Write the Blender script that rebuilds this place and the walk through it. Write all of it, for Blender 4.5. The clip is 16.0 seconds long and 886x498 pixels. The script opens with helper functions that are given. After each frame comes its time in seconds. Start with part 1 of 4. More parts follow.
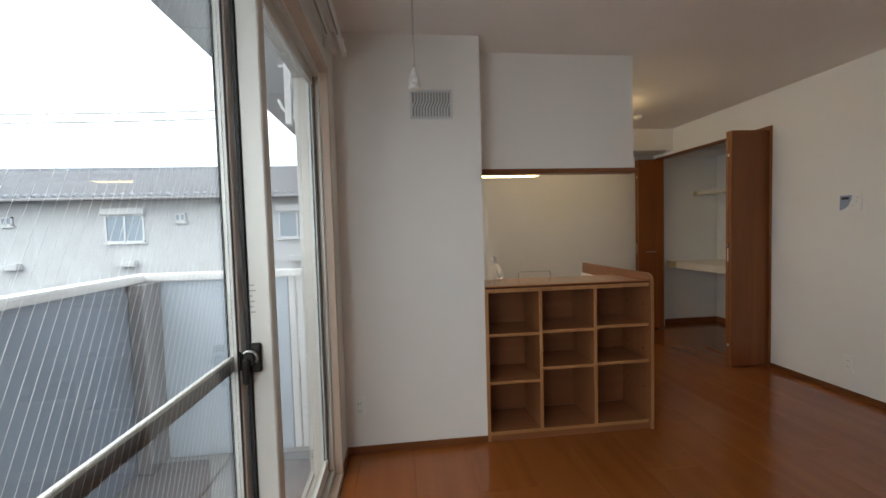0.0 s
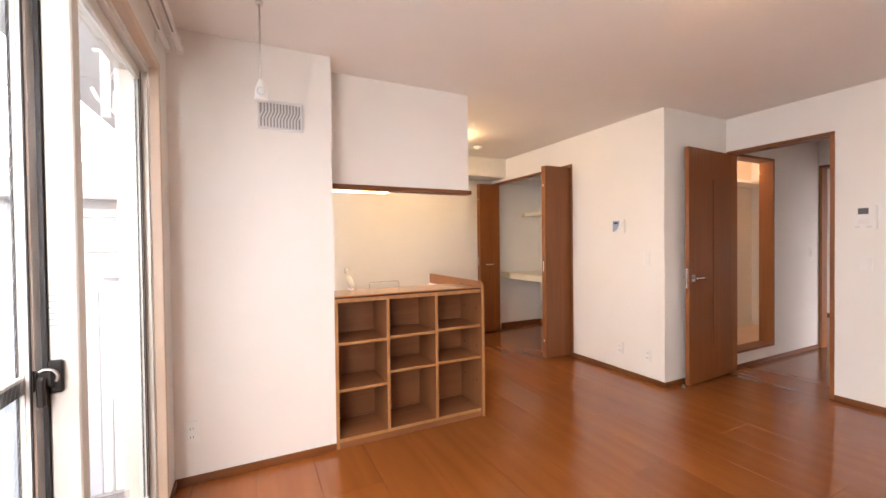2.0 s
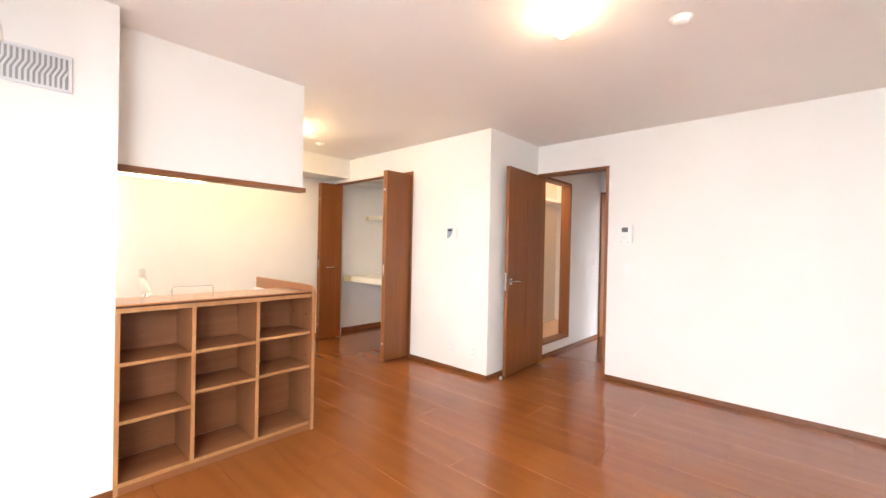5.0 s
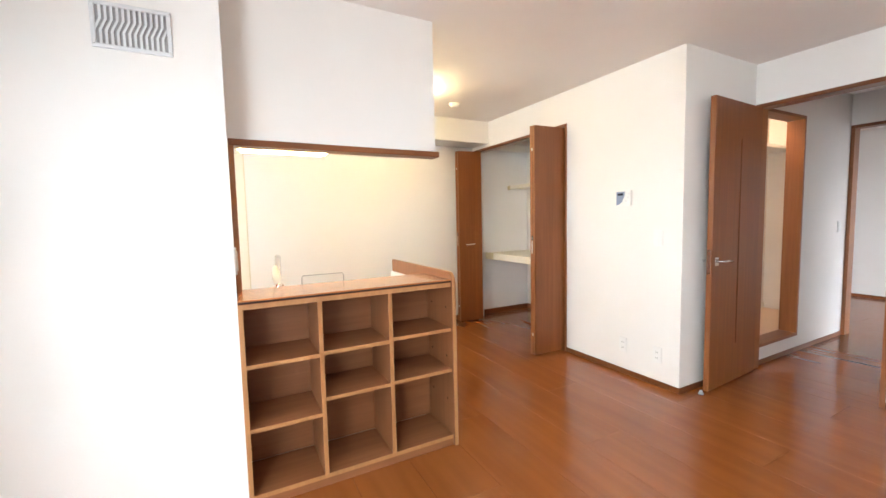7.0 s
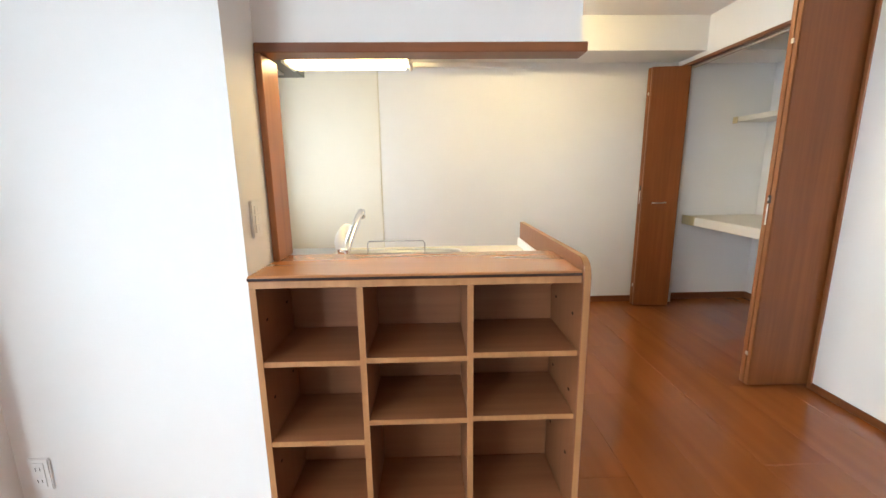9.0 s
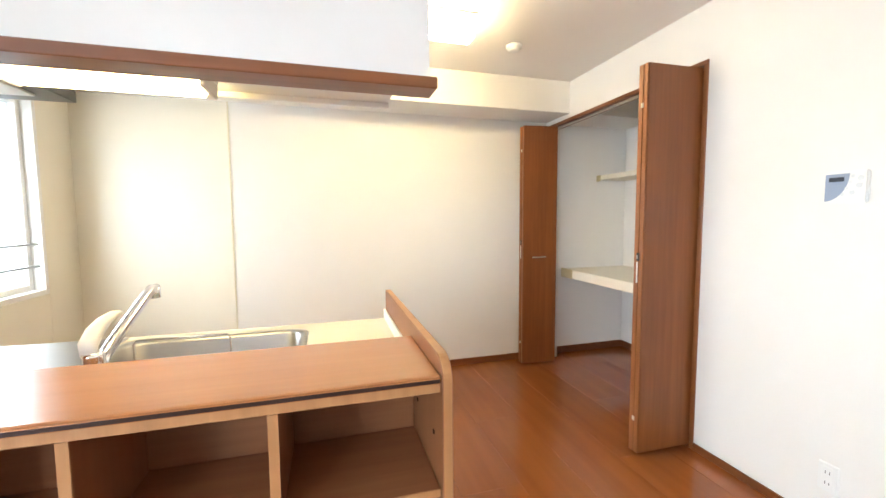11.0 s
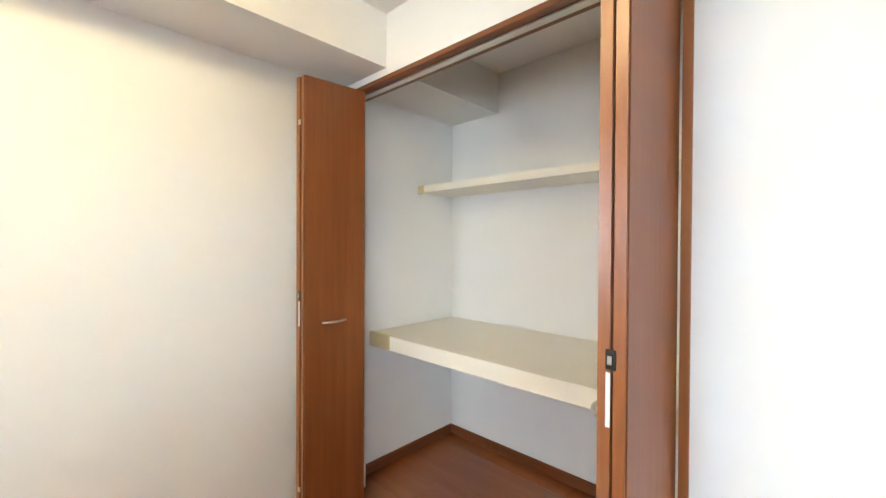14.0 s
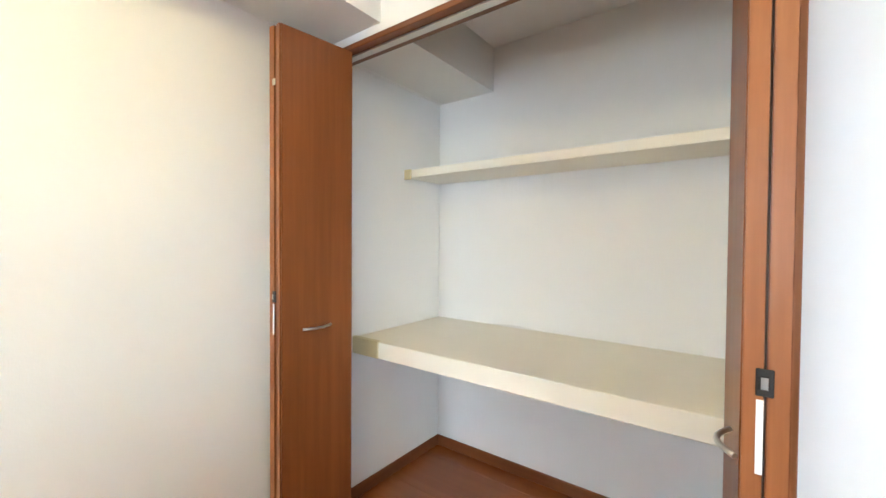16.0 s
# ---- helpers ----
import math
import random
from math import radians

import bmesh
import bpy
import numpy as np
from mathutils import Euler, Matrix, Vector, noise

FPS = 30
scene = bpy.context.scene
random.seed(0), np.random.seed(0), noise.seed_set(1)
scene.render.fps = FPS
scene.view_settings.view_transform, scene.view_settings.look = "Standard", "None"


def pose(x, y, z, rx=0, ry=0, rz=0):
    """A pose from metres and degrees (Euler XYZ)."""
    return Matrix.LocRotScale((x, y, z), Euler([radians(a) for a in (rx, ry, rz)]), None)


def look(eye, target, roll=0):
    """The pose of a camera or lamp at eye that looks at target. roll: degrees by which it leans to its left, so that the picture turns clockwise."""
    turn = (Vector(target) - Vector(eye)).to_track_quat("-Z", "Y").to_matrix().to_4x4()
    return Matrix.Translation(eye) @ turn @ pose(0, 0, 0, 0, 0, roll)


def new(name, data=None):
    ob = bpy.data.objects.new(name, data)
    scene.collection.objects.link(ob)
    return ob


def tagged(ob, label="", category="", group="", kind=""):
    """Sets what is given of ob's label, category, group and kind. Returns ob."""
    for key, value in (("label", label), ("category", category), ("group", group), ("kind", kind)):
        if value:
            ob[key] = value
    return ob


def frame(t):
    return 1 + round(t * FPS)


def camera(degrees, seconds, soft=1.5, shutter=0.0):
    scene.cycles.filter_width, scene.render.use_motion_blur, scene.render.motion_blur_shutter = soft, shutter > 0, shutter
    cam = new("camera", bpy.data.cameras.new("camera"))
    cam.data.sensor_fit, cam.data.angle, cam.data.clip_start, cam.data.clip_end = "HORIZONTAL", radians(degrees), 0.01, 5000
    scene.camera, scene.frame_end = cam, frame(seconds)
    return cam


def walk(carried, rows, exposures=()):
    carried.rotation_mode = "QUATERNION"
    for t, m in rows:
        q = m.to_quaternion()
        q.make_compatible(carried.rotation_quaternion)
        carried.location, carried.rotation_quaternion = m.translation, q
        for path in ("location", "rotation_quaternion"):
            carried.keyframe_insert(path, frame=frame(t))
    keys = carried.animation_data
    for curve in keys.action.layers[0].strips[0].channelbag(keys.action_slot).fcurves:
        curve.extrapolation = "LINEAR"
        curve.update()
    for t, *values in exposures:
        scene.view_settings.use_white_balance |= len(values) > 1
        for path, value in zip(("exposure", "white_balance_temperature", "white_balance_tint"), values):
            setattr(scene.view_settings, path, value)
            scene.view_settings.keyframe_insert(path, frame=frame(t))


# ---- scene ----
cam = camera(96.3, 16.0)
PATH = [
    (0, (0.104, 0.127, 1.28), (0.321, 2.113, 1.19), -1.6),
    (0.5, (0.09, 0.044, 1.256), (0.573, 1.982, 1.149), -1.5),
    (1, (0.097, -0.004, 1.236), (0.75, 1.884, 1.135), -1.5),
    (1.5, (0.12, -0.026, 1.255), (0.877, 1.825, 1.226), -1.2),
    (2, (0.137, -0.042, 1.264), (1.013, 1.756, 1.234), -0.7),
    (2.5, (0.155, -0.052, 1.258), (1.175, 1.668, 1.229), -0.1),
    (3, (0.17, -0.056, 1.261), (1.357, 1.552, 1.23), -0.1),
    (3.5, (0.19, -0.071, 1.259), (1.531, 1.411, 1.217), 0.2),
    (3.7, (0.199, -0.074, 1.273), (1.595, 1.357, 1.222), 0.4),
    (5.8, (0.366, 0.007, 1.261), (1.844, 1.355, 1.254), 1.2),
    (6, (0.413, 0.054, 1.271), (1.682, 1.599, 1.322), 1.1),
    (6.5, (0.505, 0.256, 1.276), (1.539, 1.968, 1.28), 0.2),
    (7, (0.6, 0.536, 1.276), (1.529, 2.301, 1.124), -1.3),
    (7.5, (0.803, 0.805, 1.276), (1.324, 2.721, 1.036), 0.3),
    (8, (0.969, 1.035, 1.253), (1.239, 2.995, 0.961), 0.5),
    (8.2, (1.028, 1.103, 1.262), (1.237, 3.059, 0.906), 0.4),
    (10.3, (1.28, 1.334, 1.242), (1.263, 3.294, 0.845), -1.6),
    (10.5, (1.311, 1.384, 1.254), (1.397, 3.35, 0.9), -1.7),
    (11, (1.403, 1.589, 1.293), (1.954, 3.506, 1.142), -0.4),
    (11.5, (1.562, 1.811, 1.296), (2.475, 3.59, 1.256), 0.2),
    (12, (1.732, 2.024, 1.297), (2.868, 3.669, 1.242), 1.0),
    (12.5, (1.865, 2.268, 1.309), (3.168, 3.783, 1.225), -0.2),
    (13, (2.049, 2.499, 1.3), (3.374, 3.996, 1.233), 0.7),
    (13.5, (2.143, 2.732, 1.315), (3.496, 4.206, 1.298), 1.3),
    (14, (2.151, 3.011, 1.319), (3.603, 4.386, 1.298), 0.3),
    (14.5, (2.224, 3.209, 1.297), (3.826, 4.407, 1.254), -0.0),
    (15, (2.197, 3.272, 1.292), (3.895, 4.321, 1.176), 0.2),
    (15.5, (2.136, 3.286, 1.291), (3.868, 4.281, 1.202), -0.8),
    (16, (2.216, 3.351, 1.293), (3.817, 4.55, 1.255), 0.4),
]
EXPOSURES = [(0.0, -0.12, 7050, 11), (0.5, 0.1, 7400, 14), (1.0, 0.5, 7600, 18), (1.5, 1.1, 7900, 22), (2.5, 1.65, 7950, 26), (3.5, 1.9, 7800, 24), (6.0, 2.1, 6900, 14), (7.0, 1.92, 6700, 11), (8.0, 1.6, 6400, 8), (10.5, 1.8, 6200, 8), (11.0, 1.98, 6300, 8), (11.5, 1.82, 6300, 8), (13.0, 1.95, 6100, 7), (14.0, 2.1, 5900, 5), (16.0, 2.22, 5750, 4)]
walk(cam, [(t, look(eye, target, roll)) for t, eye, target, roll in PATH], EXPOSURES)
SKY = 0.15
DAY_WEST, DAY_KITCHEN, DAY_FAR = 21.0, 5.2, 0.35
LAMP_ROOM, LAMP_KITCHEN, LAMP_TUBE, LAMP_WASH = 22.0, 13.0, 7.0, 28.0

# ---- world and lights ----
world = bpy.data.worlds.new("overcast_sky")
scene.world = world
world.use_nodes = True
wn, wl = world.node_tree.nodes, world.node_tree.links
sky = wn.new("ShaderNodeTexSky")
sky.sky_type = "NISHITA"
sky.sun_disc = False
sky.sun_elevation, sky.sun_rotation = radians(50), radians(250)
sky.dust_density = 6.0
grey = wn.new("ShaderNodeMixRGB")          # cloud cover: the blue sky greyed to white
grey.inputs[0].default_value = 0.85
grey.inputs[2].default_value = (25.0, 27.6, 31.0, 1)
wl.new(sky.outputs[0], grey.inputs[1])
wl.new(grey.outputs[0], wn["Background"].inputs[0])
wn["Background"].inputs[1].default_value = SKY

sun = new("sun", bpy.data.lights.new("sun", "SUN"))
sun.data.energy, sun.data.angle, sun.data.color = 0.8, radians(25), (1.0, 0.97, 0.92)
sun.matrix_world = look((-8, -5, 12), (0, 0, 0))


def area_lamp(name, eye, target, w, h, power, colour):
    ob = new(name, bpy.data.lights.new(name, "AREA"))
    ob.data.shape, ob.data.size, ob.data.size_y = "RECTANGLE", w, h
    ob.data.energy, ob.data.color = power, colour
    ob.matrix_world = look(eye, target)
    return ob


# daylight in openings: the far half of the balcony window, the kitchen window, the far room
for lamp_y in (-1.05, -0.47, 0.11):
    area_lamp("balcony_window_light", (-0.74, lamp_y, 1.48), (0.22, lamp_y + 0.62, 0.86), 0.56, 1.08, DAY_WEST / 3, (0.80, 0.91, 1.0))
area_lamp("kitchen_window_light", (-0.45, 3.98, 1.445), (3.0, 3.95, 0.70), 0.52, 1.09, DAY_KITCHEN, (0.94, 0.96, 1.0))
area_lamp("far_window_light", (7.45, 0.22, 1.05), (7.45, 3, 1.0), 1.6, 1.9, DAY_FAR, (0.95, 0.98, 1.0))


# ---- materials ----
def node_material(name):
    m = bpy.data.materials.new(name)
    m.use_nodes = True
    return m, m.node_tree.nodes, m.node_tree.links, m.node_tree.nodes["Principled BSDF"]


def coords(n, l, scale, kind="Object"):
    tc, mp = n.new("ShaderNodeTexCoord"), n.new("ShaderNodeMapping")
    mp.inputs["Scale"].default_value = scale
    l.new(tc.outputs[kind], mp.inputs[0])
    return mp.outputs[0]


def noise_node(n, l, vec, scale, detail=4.0, rough=0.55):
    x = n.new("ShaderNodeTexNoise")
    x.inputs["Scale"].default_value, x.inputs["Detail"].default_value, x.inputs["Roughness"].default_value = scale, detail, rough
    l.new(vec, x.inputs["Vector"])
    return x.outputs["Fac"]


def ramp(n, l, fac, stops):
    r = n.new("ShaderNodeValToRGB")
    r.color_ramp.elements[0].position, r.color_ramp.elements[0].color = stops[0][0], (*stops[0][1], 1)
    r.color_ramp.elements[1].position, r.color_ramp.elements[1].color = stops[-1][0], (*stops[-1][1], 1)
    for p, c in stops[1:-1]:
        e = r.color_ramp.elements.new(p)
        e.color = (*c, 1)
    l.new(fac, r.inputs[0])
    return r.outputs[0]


def bump(n, l, p, fac, strength, dist):
    b = n.new("ShaderNodeBump")
    b.inputs["Strength"].default_value, b.inputs["Distance"].default_value = strength, dist
    l.new(fac, b.inputs["Height"])
    l.new(b.outputs[0], p.inputs["Normal"])


def plain(name, colour, rough=0.5, metal=0.0, grain=0.0, grain_scale=200.0, var=0.06, emit=0.0, emit_colour=None, coat=0.0):
    m, n, l, p = node_material(name)
    big = noise_node(n, l, coords(n, l, (1, 1, 1)), 2.3, 5)
    lo, hi = [c * (1 - var) for c in colour], [min(1, c * (1 + var)) for c in colour]
    l.new(ramp(n, l, big, [(0.3, lo), (0.7, hi)]), p.inputs["Base Color"])
    p.inputs["Roughness"].default_value, p.inputs["Metallic"].default_value = rough, metal
    p.inputs["Coat Weight"].default_value = coat
    if grain:
        bump(n, l, p, noise_node(n, l, coords(n, l, (1, 1, 1)), grain_scale, 3), grain, 0.001)
    if emit:
        p.inputs["Emission Color"].default_value = (*(emit_colour or colour), 1)
        p.inputs["Emission Strength"].default_value = emit
    return m


def wood(name, dark, mid, light, axis, rough=0.35, coat=0.0, fine=1.0, per_piece=0.0, relief=0.06):
    """Printed cherry grain that runs along one axis of the object."""
    m, n, l, p = node_material(name)
    s = [38.0 * fine] * 3
    s[axis] = 1.6 * fine
    tc, mp = n.new("ShaderNodeTexCoord"), n.new("ShaderNodeMapping")
    mp.inputs["Scale"].default_value = s
    l.new(tc.outputs["Object"], mp.inputs[0])
    info = n.new("ShaderNodeObjectInfo")
    if per_piece:
        mul = n.new("ShaderNodeMath")
        mul.operation = "MULTIPLY"
        mul.inputs[1].default_value = 37.0
        l.new(info.outputs["Random"], mul.inputs[0])
        cmb = n.new("ShaderNodeCombineXYZ")
        for i in range(3):
            l.new(mul.outputs[0], cmb.inputs[i])
        l.new(cmb.outputs[0], mp.inputs["Location"])
    grain = noise_node(n, l, mp.outputs[0], 1.0, 6, 0.6)
    s2 = [7.0] * 3
    s2[axis] = 0.5
    wide = noise_node(n, l, coords(n, l, s2), 1.0, 3)
    mix = n.new("ShaderNodeMath")
    mix.operation = "MULTIPLY_ADD"
    mix.inputs[1].default_value = 0.45
    l.new(wide, mix.inputs[0])
    half = n.new("ShaderNodeMath")
    half.operation = "MULTIPLY"
    half.inputs[1].default_value = 0.55
    l.new(grain, half.inputs[0])
    l.new(half.outputs[0], mix.inputs[2])
    col = ramp(n, l, mix.outputs[0], [(0.34, dark), (0.5, mid), (0.66, light)])
    if per_piece:
        hsv = n.new("ShaderNodeHueSaturation")
        mr = n.new("ShaderNodeMapRange")
        mr.inputs["To Min"].default_value, mr.inputs["To Max"].default_value = 1 - per_piece, 1 + per_piece
        l.new(info.outputs["Random"], mr.inputs["Value"])
        l.new(mr.outputs[0], hsv.inputs["Value"])
        l.new(col, hsv.inputs["Color"])
        col = hsv.outputs[0]
    l.new(col, p.inputs["Base Color"])
    rr = n.new("ShaderNodeMapRange")
    rr.inputs["To Min"].default_value, rr.inputs["To Max"].default_value = rough - 0.05, rough + 0.07
    l.new(wide, rr.inputs["Value"])
    l.new(rr.outputs[0], p.inputs["Roughness"])
    p.inputs["Coat Weight"].default_value, p.inputs["Coat Roughness"].default_value = coat, 0.12
    if relief:
        bump(n, l, p, grain, relief, 0.001)
    return m


def floor_wood():
    """Glossy cherry floor sheet: three printed strips to a board, faint grain, soft wear."""
    m, n, l, p = node_material("cherry_floor_board")
    info = n.new("ShaderNodeObjectInfo")
    tc, off = n.new("ShaderNodeTexCoord"), n.new("ShaderNodeVectorMath")
    off.operation = "ADD"
    far = n.new("ShaderNodeVectorMath")
    far.operation = "SCALE"
    far.inputs[0].default_value = (3.1, 5.7, 0.0)
    l.new(info.outputs["Random"], far.inputs["Scale"])
    l.new(tc.outputs["Object"], off.inputs[0])
    l.new(far.outputs[0], off.inputs[1])
    mp = n.new("ShaderNodeMapping")
    mp.inputs["Scale"].default_value = (13.0, 0.9, 1.0)
    l.new(off.outputs[0], mp.inputs[0])
    grain = noise_node(n, l, mp.outputs[0], 1.0, 2.0, 0.5)
    col = ramp(n, l, grain, [(0.3, (0.23, 0.0685, 0.0171)), (0.7, (0.27, 0.0845, 0.0214))])
    hsv, mr = n.new("ShaderNodeHueSaturation"), n.new("ShaderNodeMapRange")
    mr.inputs["To Min"].default_value, mr.inputs["To Max"].default_value = 0.97, 1.03
    l.new(info.outputs["Random"], mr.inputs["Value"])
    l.new(mr.outputs[0], hsv.inputs["Value"])
    l.new(col, hsv.inputs["Color"])
    l.new(hsv.outputs[0], p.inputs["Base Color"])
    p.inputs["Roughness"].default_value = 0.165
    p.inputs["Specular IOR Level"].default_value = 0.6
    return m


def wallpaper(name, colour, scale=260.0, strength=0.22):
    """Embossed vinyl wallpaper: fine cloth-like relief with faint stains."""
    m, n, l, p = node_material(name)
    v = coords(n, l, (1, 1, 1))
    stain = noise_node(n, l, v, 1.4, 6, 0.6)
    l.new(ramp(n, l, stain, [(0.3, [c * 0.965 for c in colour]), (0.65, colour)]), p.inputs["Base Color"])
    p.inputs["Roughness"].default_value = 0.72
    p.inputs["Specular IOR Level"].default_value = 0.3
    fine, mid = noise_node(n, l, coords(n, l, (1, 1, 0.45)), scale, 2), noise_node(n, l, v, scale * 0.3, 2)
    add = n.new("ShaderNodeMath")
    l.new(fine, add.inputs[0])
    l.new(mid, add.inputs[1])
    bump(n, l, p, add.outputs[0], strength, 0.0012)
    return m


def glass(name, tint=(0.93, 0.97, 0.97), rough=0.0):
    m, n, l, p = node_material(name)
    p.inputs["Base Color"].default_value = (*tint, 1)
    p.inputs["Transmission Weight"].default_value, p.inputs["Roughness"].default_value, p.inputs["IOR"].default_value = 1.0, rough, 1.45
    return m


M_WALL = wallpaper("white_wallpaper", (0.80, 0.785, 0.755))
M_CEIL = wallpaper("ceiling_paper", (0.86, 0.83, 0.795), 180, 0.3)
M_CLOSET = wallpaper("closet_wallpaper", (0.85, 0.832, 0.81), 300, 0.15)
M_PANEL = plain("cream_kitchen_panel", (0.80, 0.76, 0.65), 0.16, var=0.02)
M_PANEL.node_tree.nodes["Principled BSDF"].inputs["Specular IOR Level"].default_value = 0.14
M_DOOR = wood("cherry_door_veneer", (0.165, 0.047, 0.0105), (0.203, 0.061, 0.0145), (0.242, 0.078, 0.0205), 2, 0.36)
M_EDGE_V = wood("cherry_edge_veneer", (0.22, 0.075, 0.022), (0.28, 0.10, 0.032), (0.34, 0.13, 0.045), 2, 0.33)
M_TRIM_Y = wood("cherry_trim_long", (0.14, 0.043, 0.012), (0.18, 0.058, 0.017), (0.22, 0.075, 0.024), 1, 0.34)
M_TRIM_X = wood("cherry_trim_cross", (0.14, 0.043, 0.012), (0.18, 0.058, 0.017), (0.22, 0.075, 0.024), 0, 0.34)
M_FLOOR = floor_wood()
M_UNIT_V = wood("shelf_board_upright", (0.205, 0.073, 0.026), (0.24, 0.09, 0.034), (0.275, 0.108, 0.043), 2, 0.42)
M_UNIT_H = wood("shelf_board_level", (0.205, 0.073, 0.026), (0.24, 0.09, 0.034), (0.275, 0.108, 0.043), 0, 0.42)
M_BAND = wood("pale_edge_band", (0.33, 0.155, 0.06), (0.39, 0.188, 0.074), (0.44, 0.22, 0.09), 2, 0.4)
M_LEDGE = wood("ledge_board", (0.35, 0.142, 0.050), (0.37, 0.152, 0.055), (0.39, 0.162, 0.060), 0, 0.24, coat=0.4, relief=0.0)
M_DARK_EDGE = plain("dark_bumper_edge", (0.035, 0.016, 0.012), 0.5)
M_DARK_EDGE.node_tree.nodes["Principled BSDF"].inputs["Specular IOR Level"].default_value = 0.2
M_WHITE = plain("white_plastic", (0.78, 0.78, 0.76), 0.35, var=0.02)
M_GREYPL = plain("pale_grey_plastic", (0.66, 0.68, 0.69), 0.4, var=0.02)
M_BLUEGREY = plain("blue_grey_plastic", (0.24, 0.30, 0.42), 0.3, var=0.03)
M_LCD = plain("dark_display", (0.02, 0.025, 0.04), 0.15)
M_SCREEN = plain("grey_screen", (0.11, 0.115, 0.13), 0.2)
M_SHELF = plain("ivory_shelf", (0.81, 0.75, 0.635), 0.36, var=0.025, grain=0.05, grain_scale=120)
M_SHELF_END = plain("worn_ivory_edge", (0.66, 0.56, 0.34), 0.45, var=0.08)
M_CHROME = plain("chrome", (0.80, 0.80, 0.82), 0.12, 1.0, var=0.02)
M_STEEL = plain("brushed_steel", (0.42, 0.42, 0.41), 0.34, 1.0, grain=0.05, grain_scale=300, var=0.04)
M_NICKEL = plain("satin_nickel", (0.66, 0.64, 0.60), 0.3, 1.0, var=0.03)
M_BLACK = plain("black_plastic", (0.015, 0.014, 0.014), 0.4)
M_HOOD = plain("dark_hood_steel", (0.09, 0.09, 0.09), 0.35, 0.6)
M_TOP = plain("cream_worktop", (0.72, 0.66, 0.50), 0.22, var=0.04, grain=0.03)
M_ALU = plain("ivory_aluminium", (0.66, 0.65, 0.61), 0.38, 0.15, var=0.03)
M_CASING = plain("pale_window_casing", (0.60, 0.47, 0.37), 0.45, var=0.04)
M_GASKET = plain("black_gasket", (0.02, 0.02, 0.022), 0.5)
M_GLASS = glass("window_glass")
M_WIRE = plain("glass_wire", (0.9, 0.9, 0.9), 0.35, 0.2)
M_SLOT = plain("vent_louver_grey", (0.33, 0.33, 0.33), 0.7)
M_CONC = plain("balcony_floor_coat", (0.30, 0.31, 0.32), 0.7, grain=0.3, grain_scale=90, var=0.12)
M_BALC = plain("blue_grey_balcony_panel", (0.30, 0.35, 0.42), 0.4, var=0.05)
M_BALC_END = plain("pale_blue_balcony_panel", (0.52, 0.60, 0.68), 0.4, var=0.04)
M_RAILW = plain("white_rail", (0.80, 0.80, 0.80), 0.4, var=0.02)
M_STUCCO = plain("pale_stucco", (0.50, 0.52, 0.53), 0.8, grain=0.4, grain_scale=60, var=0.06)
M_SLAB = plain("grey_soffit_board", (0.50, 0.53, 0.56), 0.75, grain=0.2, grain_scale=40, var=0.05)
M_ROOF = plain("grey_roof_tile", (0.24, 0.26, 0.29), 0.6, grain=0.3, grain_scale=25, var=0.2)
M_WINBLUE = plain("far_window_glass", (0.24, 0.31, 0.37), 0.08, var=0.1)
M_GUTTER = plain("gutter_plastic", (0.25, 0.25, 0.26), 0.5)
# the window mid-rail's aluminium darkened as it looks in shade
M_RAILSHADE = plain("shaded_rail_grey", (0.20, 0.22, 0.24), 0.45, 0.2, var=0.08)
M_CABLE = plain("dark_cable", (0.02, 0.02, 0.022), 0.6)
M_GROUND = plain("asphalt", (0.05, 0.05, 0.052), 0.85, grain=0.4, grain_scale=30, var=0.25)
M_PINK = plain("pale_pan_floor", (0.68, 0.52, 0.40), 0.4, var=0.05)
M_CREAM = wallpaper("cream_washroom_paper", (0.80, 0.72, 0.62))
M_LAMP_WARM = plain("warm_lamp_glass", (0.9, 0.8, 0.6), 0.4, emit=LAMP_ROOM, emit_colour=(1.0, 0.70, 0.42))
M_LAMP_KIT = plain("lamp_cover", (0.9, 0.88, 0.8), 0.4, emit=LAMP_KITCHEN, emit_colour=(1.0, 0.78, 0.42))
M_LAMP_WARM2 = plain("washroom_lamp_glass", (0.9, 0.8, 0.6), 0.4, emit=LAMP_WASH, emit_colour=(1.0, 0.67, 0.45))
M_TUBE = plain("tube_cover", (0.9, 0.9, 0.85), 0.4, emit=LAMP_TUBE, emit_colour=(1.0, 0.75, 0.34))


# ---- mesh tools ----
def mesh_of(bm, name, mats, smooth=False):
    bmesh.ops.recalc_face_normals(bm, faces=bm.faces)
    me = bpy.data.meshes.new(name)
    bm.to_mesh(me)
    bm.free()
    for m in mats:
        me.materials.append(m)
    if smooth:
        for f in me.polygons:
            f.use_smooth = True
    return me


def add_box(bm, x0, x1, y0, y1, z0, z1, bevel=0.0, mat=0, segs=1):
    r = bmesh.ops.create_cube(bm, size=1.0)
    vs = r["verts"]
    for v in vs:
        v.co = Vector(((x0 + x1) / 2 + v.co.x * (x1 - x0), (y0 + y1) / 2 + v.co.y * (y1 - y0), (z0 + z1) / 2 + v.co.z * (z1 - z0)))
    fs = {f for v in vs for f in v.link_faces}
    for f in fs:
        f.material_index = mat
    if bevel:
        es = list({e for v in vs for e in v.link_edges})
        bmesh.ops.bevel(bm, geom=es, offset=bevel, segments=segs, affect="EDGES", clamp_overlap=True)


